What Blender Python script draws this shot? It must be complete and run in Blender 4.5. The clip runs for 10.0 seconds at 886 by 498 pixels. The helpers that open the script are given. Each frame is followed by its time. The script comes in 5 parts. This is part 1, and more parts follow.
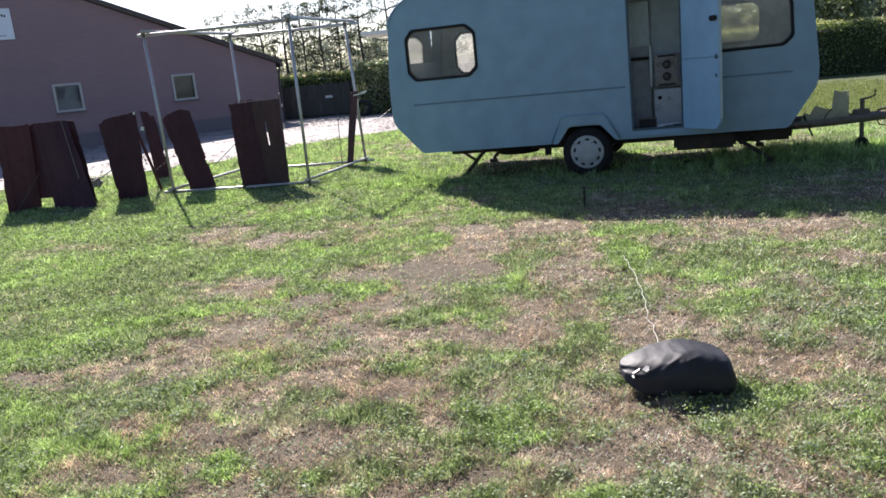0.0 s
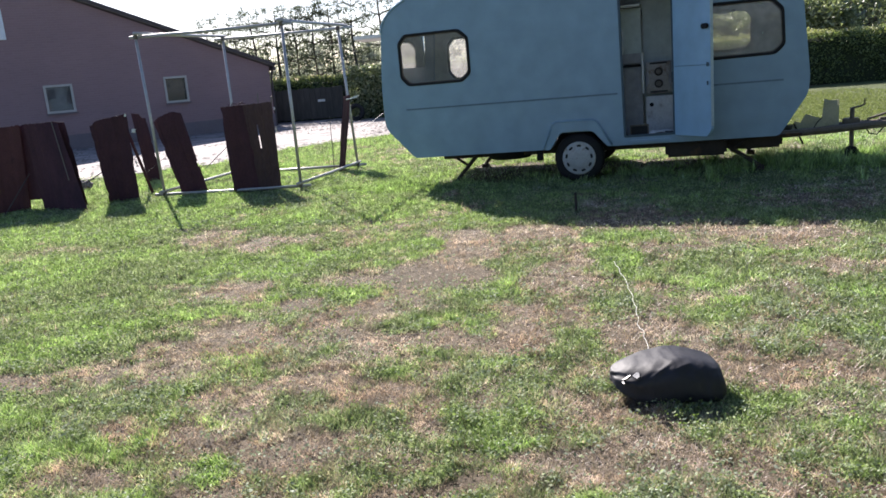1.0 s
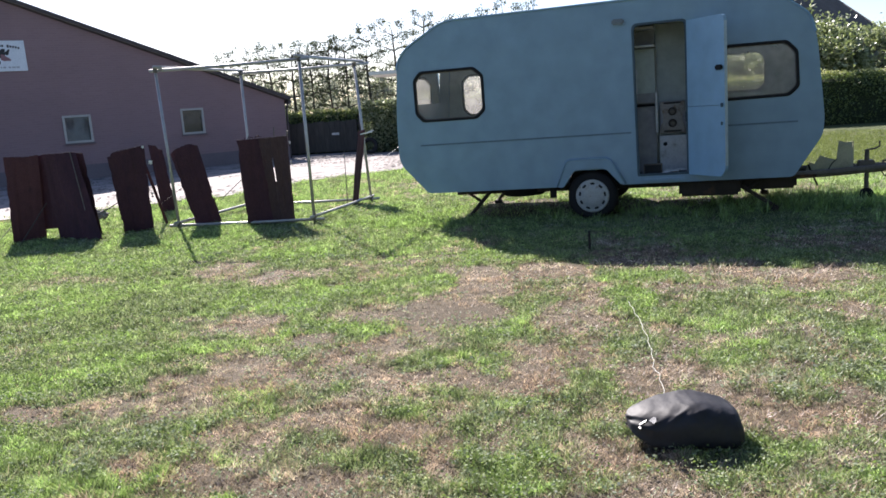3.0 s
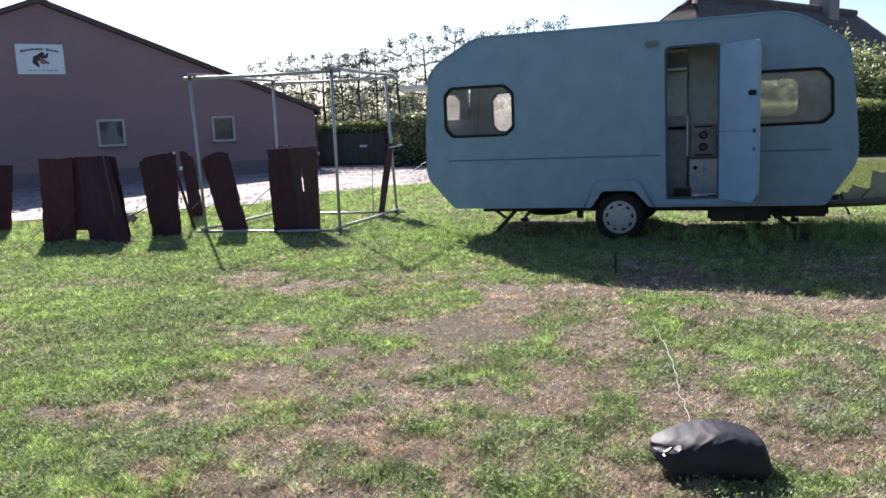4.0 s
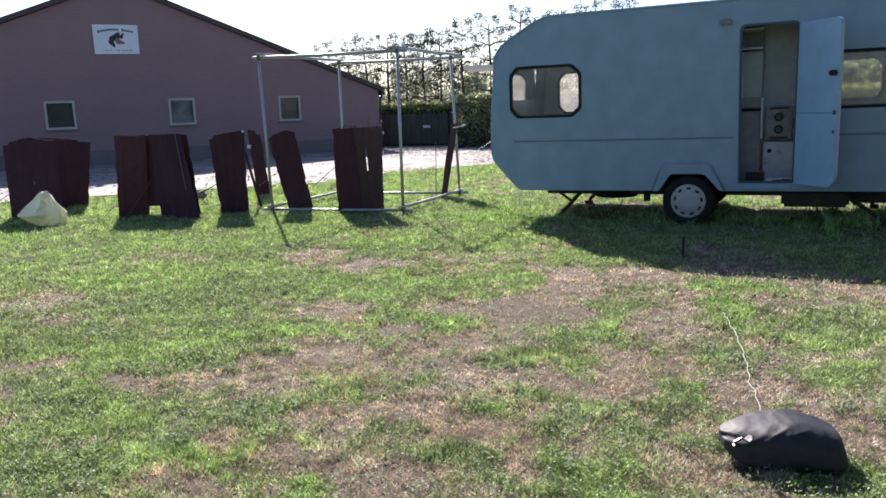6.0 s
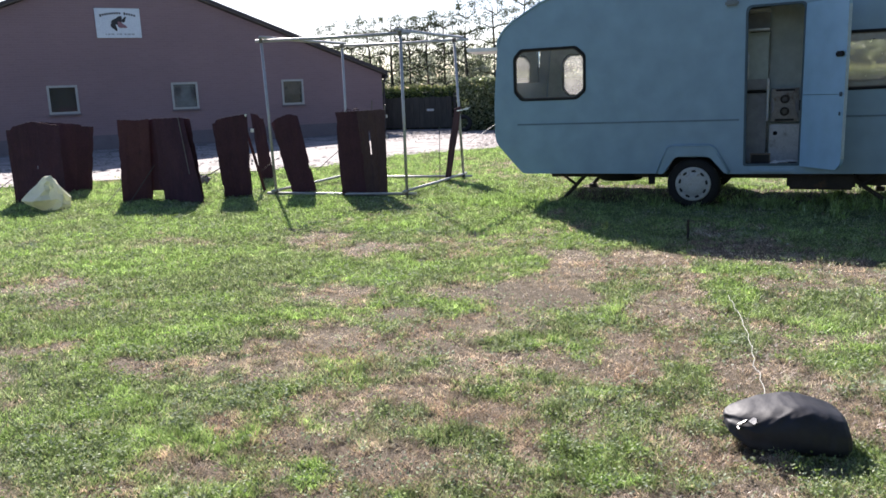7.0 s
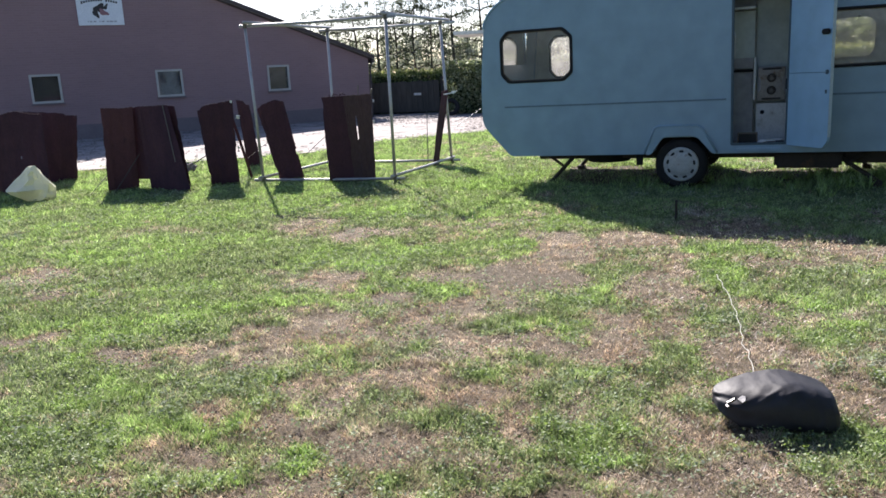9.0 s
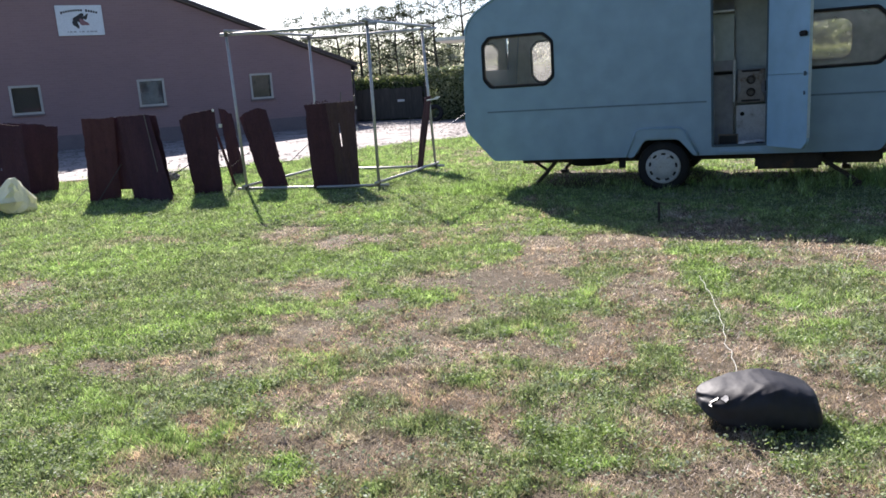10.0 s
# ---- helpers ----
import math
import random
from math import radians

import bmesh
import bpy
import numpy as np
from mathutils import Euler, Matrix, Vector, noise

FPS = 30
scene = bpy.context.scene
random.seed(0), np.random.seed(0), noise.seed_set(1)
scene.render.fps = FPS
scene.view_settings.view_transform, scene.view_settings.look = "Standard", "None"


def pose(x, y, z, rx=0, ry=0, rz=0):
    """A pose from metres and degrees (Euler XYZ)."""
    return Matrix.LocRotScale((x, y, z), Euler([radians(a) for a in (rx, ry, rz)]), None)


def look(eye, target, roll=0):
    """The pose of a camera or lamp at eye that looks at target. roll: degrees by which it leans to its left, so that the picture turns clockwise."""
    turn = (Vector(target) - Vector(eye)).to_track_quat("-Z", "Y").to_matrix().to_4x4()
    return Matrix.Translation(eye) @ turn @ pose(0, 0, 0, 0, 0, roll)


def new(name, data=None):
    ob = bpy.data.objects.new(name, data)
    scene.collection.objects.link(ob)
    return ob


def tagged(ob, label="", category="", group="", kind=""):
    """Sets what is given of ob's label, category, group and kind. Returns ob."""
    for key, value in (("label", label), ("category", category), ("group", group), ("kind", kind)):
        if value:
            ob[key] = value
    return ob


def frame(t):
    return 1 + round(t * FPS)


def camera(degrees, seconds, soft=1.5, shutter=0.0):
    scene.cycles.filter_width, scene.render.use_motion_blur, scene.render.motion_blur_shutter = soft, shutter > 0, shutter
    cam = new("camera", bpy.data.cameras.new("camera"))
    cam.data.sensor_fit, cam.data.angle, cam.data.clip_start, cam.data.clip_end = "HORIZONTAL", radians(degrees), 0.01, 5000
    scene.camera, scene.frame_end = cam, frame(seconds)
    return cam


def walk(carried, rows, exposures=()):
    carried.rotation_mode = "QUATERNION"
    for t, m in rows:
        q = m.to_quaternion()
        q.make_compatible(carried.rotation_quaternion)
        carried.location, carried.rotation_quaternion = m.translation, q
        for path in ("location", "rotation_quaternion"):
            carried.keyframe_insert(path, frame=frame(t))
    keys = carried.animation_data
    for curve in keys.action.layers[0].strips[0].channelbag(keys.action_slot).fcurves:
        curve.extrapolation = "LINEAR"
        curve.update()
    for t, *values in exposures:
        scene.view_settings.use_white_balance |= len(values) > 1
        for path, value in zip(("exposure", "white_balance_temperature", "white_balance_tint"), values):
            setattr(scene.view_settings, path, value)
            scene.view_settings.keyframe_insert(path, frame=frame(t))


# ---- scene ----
ROWS = [
    (0, (0.0666, -0.0240, 1.4259), (-2.811, -13.385, -5.311)),
    (0.5, (0.0666, -0.0203, 1.4276), (-3.129, -13.449, -5.040)),
    (1, (0.0688, -0.0183, 1.4256), (-3.480, -13.089, -4.730)),
    (1.5, (0.0702, -0.0131, 1.4273), (-3.575, -13.350, -4.857)),
    (2, (0.0616, -0.0127, 1.4389), (-3.672, -12.269, -4.619)),
    (2.5, (0.0534, -0.0111, 1.4468), (-3.479, -11.465, -4.645)),
    (2.7, (0.0505, -0.0095, 1.4490), (-3.264, -11.089, -4.347)),
    (3.8, (0.0290, 0.0028, 1.4580), (-1.703, -9.589, -2.676)),
    (4, (0.0232, 0.0047, 1.4592), (-1.270, -9.392, -2.063)),
    (4.5, (0.0000, 0.0000, 1.4600), (0.000, -9.164, -1.845)),
    (5, (-0.0064, 0.0076, 1.4534), (1.467, -9.364, -1.696)),
    (5.5, (-0.0033, 0.0169, 1.4506), (2.568, -9.894, -1.525)),
    (5.7, (-0.0033, 0.0195, 1.4498), (2.921, -10.172, -1.624)),
    (6.8, (-0.0032, 0.0325, 1.4440), (3.635, -11.618, -1.955)),
    (7, (-0.0032, 0.0348, 1.4429), (3.639, -11.783, -1.969)),
    (7.5, (-0.0042, 0.0380, 1.4375), (3.681, -12.227, -2.022)),
    (8, (0.0019, 0.0470, 1.4339), (3.522, -12.764, -2.362)),
    (8.5, (0.0044, 0.0543, 1.4325), (3.168, -13.073, -2.687)),
    (9, (0.0069, 0.0509, 1.4339), (2.940, -12.946, -2.751)),
    (9.5, (0.0142, 0.0492, 1.4320), (2.488, -12.724, -2.987)),
    (10, (0.0227, 0.0491, 1.4316), (1.883, -12.571, -3.454)),
]


def carried_pose(eye, turn):
    yaw, pitch, roll = (radians(a) for a in turn)
    ahead = Vector((-math.sin(yaw) * math.cos(pitch), math.cos(yaw) * math.cos(pitch), math.sin(pitch)))
    return look(eye, Vector(eye) + ahead, math.degrees(roll))


cam = camera(59.522, 10.0, soft=1.6)
# seconds, stops, kelvin, tint
EXPOSURES = [(0.0, 1.50, 6340, 16), (2.7, 1.50, 6340, 16), (4.0, 1.39, 6300, 18), (5.6, 1.38, 6300, 18), (7.0, 1.46, 6350, 16), (10.0, 1.46, 6350, 16)]
walk(cam, [(t, carried_pose(eye, turn)) for t, eye, turn in ROWS], EXPOSURES)

# ---- sky and sun ----
SUN_DIR = Vector((-0.265, 0.765, 0.588)).normalized()
world = bpy.data.worlds.new("sky")
scene.world = world
world.use_nodes = True
sky = world.node_tree.nodes.new("ShaderNodeTexSky")
sky.sky_type, sky.sun_disc = "NISHITA", False
sky.sun_elevation = math.asin(SUN_DIR.z)
sky.sun_rotation = math.atan2(SUN_DIR.x, SUN_DIR.y)
sky.air_density, sky.dust_density, sky.ozone_density = 0.85, 0.9, 3.0
back = world.node_tree.nodes["Background"]
back.inputs["Strength"].default_value = 0.066
world.node_tree.links.new(sky.outputs[0], back.inputs["Color"])
sun = new("sun", bpy.data.lights.new("sun", "SUN"))
sun.data.energy, sun.data.angle, sun.data.color = 5.0, radians(0.55), (1.0, 0.94, 0.85)
sun.matrix_world = look(SUN_DIR * 60, (0, 0, 0))


# ---- materials ----
def shader(name):
    m = bpy.data.materials.new(name)
    m.use_nodes = True
    m.node_tree.nodes.clear()
    return m, m.node_tree


def nd(tree, kind, **sets):
    n = tree.nodes.new(kind)
    for k, v in sets.items():
        n.inputs[k.replace("_", " ")].default_value = v
    return n


def ramp(tree, source, stops):
    r = tree.nodes.new("ShaderNodeValToRGB")
    while len(r.color_ramp.elements) < len(stops):
        r.color_ramp.elements.new(0.5)
    for e, (p, c) in zip(r.color_ramp.elements, stops):
        e.position, e.color = p, (*c, 1)
    tree.links.new(source, r.inputs[0])
    return r.outputs[0]


def mixed(tree, fac, a, b, mode="MIX"):
    n = tree.nodes.new("ShaderNodeMix")
    n.data_type, n.blend_type = "RGBA", mode
    for sock, v in ((n.inputs[0], fac), (n.inputs[6], a), (n.inputs[7], b)):
        if isinstance(v, bpy.types.NodeSocket):
            tree.links.new(v, sock)
        elif isinstance(v, (int, float)):
            sock.default_value = v
        else:
            sock.default_value = (*v, 1)
    return n.outputs[2]


def surface(name, low, high, scale=6.0, fine=60.0, rough=0.6, metal=0.0, bump=0.15, spots=None, spot_scale=3.0, spot_cut=(0.55, 0.68), stretch=(1, 1, 1), distance=0.01, specular=0.5):
    """Two tones broken up at two scales, with optional stains and a fine relief."""
    m, tree = shader(name)
    co = tree.nodes.new("ShaderNodeTexCoord")
    mp = tree.nodes.new("ShaderNodeMapping")
    mp.inputs["Scale"].default_value = stretch
    tree.links.new(co.outputs["Object"], mp.inputs[0])
    big, small = nd(tree, "ShaderNodeTexNoise", Scale=scale, Detail=6.0, Roughness=0.65), nd(tree, "ShaderNodeTexNoise", Scale=fine, Detail=4.0)
    for n in (big, small):
        tree.links.new(mp.outputs[0], n.inputs["Vector"])
    col = ramp(tree, big.outputs[0], [(0.3, low), (0.7, high)])
    col = mixed(tree, 0.22, col, ramp(tree, small.outputs[0], [(0.3, [c * 0.5 for c in low]), (0.7, [min(1, c * 1.25) for c in high])]))
    if spots:
        st = nd(tree, "ShaderNodeTexNoise", Scale=spot_scale, Detail=8.0, Roughness=0.7)
        tree.links.new(mp.outputs[0], st.inputs["Vector"])
        col = mixed(tree, ramp(tree, st.outputs[0], [(spot_cut[0], (0, 0, 0)), (spot_cut[1], (1, 1, 1))]), col, spots)
    b = nd(tree, "ShaderNodeBsdfPrincipled", Metallic=metal)
    b.inputs["Specular IOR Level"].default_value = specular
    tree.links.new(col, b.inputs["Base Color"])
    rr = nd(tree, "ShaderNodeMapRange", To_Min=max(0.03, rough - 0.1), To_Max=min(1, rough + 0.12))
    tree.links.new(big.outputs[0], rr.inputs[0])
    tree.links.new(rr.outputs[0], b.inputs["Roughness"])
    bp = nd(tree, "ShaderNodeBump", Strength=bump, Distance=distance)
    tree.links.new(small.outputs[0], bp.inputs["Height"])
    tree.links.new(bp.outputs[0], b.inputs["Normal"])
    out = tree.nodes.new("ShaderNodeOutputMaterial")
    tree.links.new(b.outputs[0], out.inputs[0])
    return m


def leaf_material(name, tones, thin=0.4, gloss=0.12, rough=0.4, dry_tones=None):
    """Thin leaves: diffuse and light through the blade, each leaf its own tone."""
    m, tree = shader(name)
    geo = tree.nodes.new("ShaderNodeNewGeometry")
    stops = [(i / max(1, len(tones) - 1), c) for i, c in enumerate(tones)]
    col = ramp(tree, geo.outputs["Random Per Island"], stops)
    if dry_tones:
        at = tree.nodes.new("ShaderNodeAttribute")
        at.attribute_name = "dry"
        dry = ramp(tree, geo.outputs["Random Per Island"], [(i / (len(dry_tones) - 1), c) for i, c in enumerate(dry_tones)])
        li = tree.nodes.new("ShaderNodeAttribute")
        li.attribute_name = "lime"
        vivid = ramp(tree, geo.outputs["Random Per Island"], [(0.0, (0.100, 0.168, 0.042)), (0.5, (0.255, 0.385, 0.104)), (1.0, (0.410, 0.535, 0.245))])
        col = mixed(tree, li.outputs["Fac"], col, vivid)
        wide = nd(tree, "ShaderNodeTexNoise", Scale=1.7, Detail=4.0, Roughness=0.65)
        where = tree.nodes.new("ShaderNodeTexCoord")
        tree.links.new(where.outputs["Object"], wide.inputs["Vector"])
        dry = mixed(tree, 1.0, dry, ramp(tree, wide.outputs[0], [(0.36, (0.86, 0.77, 0.70)), (0.46, (1.08, 1.0, 0.95)), (0.62, (1.22, 1.26, 1.30))]), "MULTIPLY")
        col = mixed(tree, at.outputs["Fac"], col, dry)
        co = tree.nodes.new("ShaderNodeTexCoord")
        clump = nd(tree, "ShaderNodeTexNoise", Scale=17.0, Detail=5.0, Roughness=0.75)
        tree.links.new(co.outputs["Object"], clump.inputs["Vector"])
        col = mixed(tree, 1.0, col, ramp(tree, clump.outputs[0], [(0.33, (0.36, 0.37, 0.39)), (0.5, (1.06, 1.06, 1.09)), (0.66, (1.80, 1.80, 1.88))]), "MULTIPLY")
        tuft = nd(tree, "ShaderNodeTexNoise", Scale=5.5, Detail=3.0, Roughness=0.6)
        tree.links.new(co.outputs["Object"], tuft.inputs["Vector"])
        col = mixed(tree, 1.0, col, ramp(tree, tuft.outputs[0], [(0.36, (0.62, 0.64, 0.64)), (0.5, (1.05, 1.05, 1.06)), (0.64, (1.46, 1.44, 1.48))]), "MULTIPLY")
    d, t = tree.nodes.new("ShaderNodeBsdfDiffuse"), tree.nodes.new("ShaderNodeBsdfTranslucent")
    g = nd(tree, "ShaderNodeBsdfGlossy", Roughness=rough)
    g.inputs["Color"].default_value = (0.9, 0.9, 0.9, 1)
    tree.links.new(col, d.inputs[0])
    tree.links.new(mixed(tree, 1.0, col, (1.0, 1.02, 0.8), "MULTIPLY"), t.inputs[0])
    m1, m2 = nd(tree, "ShaderNodeMixShader", Fac=thin), nd(tree, "ShaderNodeMixShader", Fac=gloss)
    tree.links.new(d.outputs[0], m1.inputs[1]), tree.links.new(t.outputs[0], m1.inputs[2])
    tree.links.new(m1.outputs[0], m2.inputs[1]), tree.links.new(g.outputs[0], m2.inputs[2])
    out = tree.nodes.new("ShaderNodeOutputMaterial")
    tree.links.new(m2.outputs[0], out.inputs[0])
    return m


def glass_material(name, tint=(0.8, 0.82, 0.8), veil=0.12):
    """A thin pane: clear with a little dust, mirror by Fresnel."""
    m, tree = shader(name)
    clear, gl, dust = tree.nodes.new("ShaderNodeBsdfTransparent"), nd(tree, "ShaderNodeBsdfGlossy", Roughness=0.03), tree.nodes.new("ShaderNodeBsdfDiffuse")
    clear.inputs[0].default_value = (*tint, 1)
    dust.inputs[0].default_value = (0.55, 0.51, 0.49, 1)
    no = nd(tree, "ShaderNodeTexNoise", Scale=7.0, Detail=5.0)
    co = tree.nodes.new("ShaderNodeTexCoord")
    tree.links.new(co.outputs["Object"], no.inputs["Vector"])
    mr = nd(tree, "ShaderNodeMapRange", To_Min=veil * 0.5, To_Max=veil * 1.5)
    tree.links.new(no.outputs[0], mr.inputs[0])
    a, b = tree.nodes.new("ShaderNodeMixShader"), tree.nodes.new("ShaderNodeMixShader")
    fr = nd(tree, "ShaderNodeFresnel", IOR=1.45)
    tree.links.new(mr.outputs[0], a.inputs[0])
    tree.links.new(clear.outputs[0], a.inputs[1]), tree.links.new(dust.outputs[0], a.inputs[2])
    tree.links.new(fr.outputs[0], b.inputs[0])
    tree.links.new(a.outputs[0], b.inputs[1]), tree.links.new(gl.outputs[0], b.inputs[2])
    out = tree.nodes.new("ShaderNodeOutputMaterial")
    tree.links.new(b.outputs[0], out.inputs[0])
    return m


def milky_material(name="scratched_acrylic", low=0.18, high=0.55, blur=0.0):
    """Scratched acrylic that scatters part of the light that falls on its far face."""
    m, tree = shader(name)
    clear, soft, gl = nd(tree, "ShaderNodeBsdfRefraction", IOR=1.02, Roughness=blur) if blur else tree.nodes.new("ShaderNodeBsdfTransparent"), tree.nodes.new("ShaderNodeBsdfTranslucent"), nd(tree, "ShaderNodeBsdfGlossy", Roughness=0.08)
    clear.inputs[0].default_value, soft.inputs[0].default_value = (0.9, 0.9, 0.88, 1), (0.86, 0.82, 0.80, 1)
    no, co = nd(tree, "ShaderNodeTexNoise", Scale=5.0, Detail=6.0), tree.nodes.new("ShaderNodeTexCoord")
    tree.links.new(co.outputs["Object"], no.inputs["Vector"])
    mr = nd(tree, "ShaderNodeMapRange", To_Min=low, To_Max=high)
    tree.links.new(no.outputs[0], mr.inputs[0])
    a, b = tree.nodes.new("ShaderNodeMixShader"), tree.nodes.new("ShaderNodeMixShader")
    fr = nd(tree, "ShaderNodeFresnel", IOR=1.45)
    tree.links.new(mr.outputs[0], a.inputs[0]), tree.links.new(fr.outputs[0], b.inputs[0])
    tree.links.new(clear.outputs[0], a.inputs[1]), tree.links.new(soft.outputs[0], a.inputs[2])
    tree.links.new(a.outputs[0], b.inputs[1]), tree.links.new(gl.outputs[0], b.inputs[2])
    out = tree.nodes.new("ShaderNodeOutputMaterial")
    tree.links.new(b.outputs[0], out.inputs[0])
    return m


def ground_material():
    m, tree = shader("lawn_soil")
    co = tree.nodes.new("ShaderNodeTexCoord")
    at = tree.nodes.new("ShaderNodeAttribute")
    at.attribute_name = "dry"
    n1, n2, n3 = nd(tree, "ShaderNodeTexNoise", Scale=1.3, Detail=7.0, Roughness=0.7), nd(tree, "ShaderNodeTexNoise", Scale=28.0, Detail=6.0, Roughness=0.75), nd(tree, "ShaderNodeTexNoise", Scale=140.0, Detail=3.0)
    for n in (n1, n2, n3):
        tree.links.new(co.outputs["Object"], n.inputs["Vector"])
    green = ramp(tree, n2.outputs[0], [(0.3, (0.022, 0.036, 0.012)), (0.5, (0.060, 0.090, 0.028)), (0.72, (0.120, 0.148, 0.058))])
    tan = ramp(tree, n2.outputs[0], [(0.28, (0.040, 0.027, 0.022)), (0.5, (0.125, 0.088, 0.072)), (0.72, (0.240, 0.180, 0.150))])
    ad = tree.nodes.new("ShaderNodeMath")
    ad.operation = "MULTIPLY_ADD"
    ad.inputs[1].default_value, ad.inputs[2].default_value = 0.9, -0.45
    tree.links.new(n2.outputs[0], ad.inputs[0])
    su = tree.nodes.new("ShaderNodeMath")
    tree.links.new(ad.outputs[0], su.inputs[0]), tree.links.new(at.outputs["Fac"], su.inputs[1])
    fac = ramp(tree, su.outputs[0], [(0.3, (0, 0, 0)), (0.62, (1, 1, 1))])
    col = mixed(tree, fac, green, tan)
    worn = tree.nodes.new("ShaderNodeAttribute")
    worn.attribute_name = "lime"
    # dark bare-soil tones; beneath the caravan they also deepen its shade
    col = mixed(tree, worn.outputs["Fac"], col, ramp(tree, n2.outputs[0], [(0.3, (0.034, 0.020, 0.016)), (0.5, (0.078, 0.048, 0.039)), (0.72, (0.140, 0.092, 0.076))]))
    col = mixed(tree, 0.35, col, ramp(tree, n3.outputs[0], [(0.3, (0.02, 0.02, 0.01)), (0.7, (0.22, 0.22, 0.12))]))
    b = nd(tree, "ShaderNodeBsdfPrincipled", Roughness=0.85)
    b.inputs["Specular IOR Level"].default_value = 0.2
    tree.links.new(col, b.inputs["Base Color"])
    bp = nd(tree, "ShaderNodeBump", Strength=0.8, Distance=0.03)
    tree.links.new(n2.outputs[0], bp.inputs["Height"])
    bp2 = nd(tree, "ShaderNodeBump", Strength=0.6, Distance=0.01)
    tree.links.new(n3.outputs[0], bp2.inputs["Height"]), tree.links.new(bp.outputs[0], bp2.inputs["Normal"])
    tree.links.new(bp2.outputs[0], b.inputs["Normal"])
    out = tree.nodes.new("ShaderNodeOutputMaterial")
    tree.links.new(b.outputs[0], out.inputs[0])
    return m


def brick_material():
    m, tree = shader("purple_brown_brick")
    co = tree.nodes.new("ShaderNodeTexCoord")
    mp = tree.nodes.new("ShaderNodeMapping")
    mp.inputs["Rotation"].default_value = (radians(-90), 0, 0)
    tree.links.new(co.outputs["Object"], mp.inputs[0])
    br = nd(tree, "ShaderNodeTexBrick", Scale=1.0, Mortar_Size=0.008, Brick_Width=0.22, Row_Height=0.065)
    br.inputs["Color1"].default_value, br.inputs["Color2"].default_value, br.inputs["Mortar"].default_value = (0.240, 0.160, 0.169, 1), (0.270, 0.182, 0.191, 1), (0.272, 0.198, 0.205, 1)
    tree.links.new(mp.outputs[0], br.inputs["Vector"])
    n = nd(tree, "ShaderNodeTexNoise", Scale=0.7, Detail=6.0)
    tree.links.new(co.outputs["Object"], n.inputs["Vector"])
    col = mixed(tree, 0.35, br.outputs[0], ramp(tree, n.outputs[0], [(0.3, (0.195, 0.130, 0.138)), (0.7, (0.285, 0.188, 0.194))]))
    b = nd(tree, "ShaderNodeBsdfPrincipled", Roughness=0.85)
    tree.links.new(col, b.inputs["Base Color"])
    bp = nd(tree, "ShaderNodeBump", Strength=0.4, Distance=0.01)
    tree.links.new(br.outputs["Fac"], bp.inputs["Height"])
    bp.invert = True
    tree.links.new(bp.outputs[0], b.inputs["Normal"])
    out = tree.nodes.new("ShaderNodeOutputMaterial")
    tree.links.new(b.outputs[0], out.inputs[0])
    return m


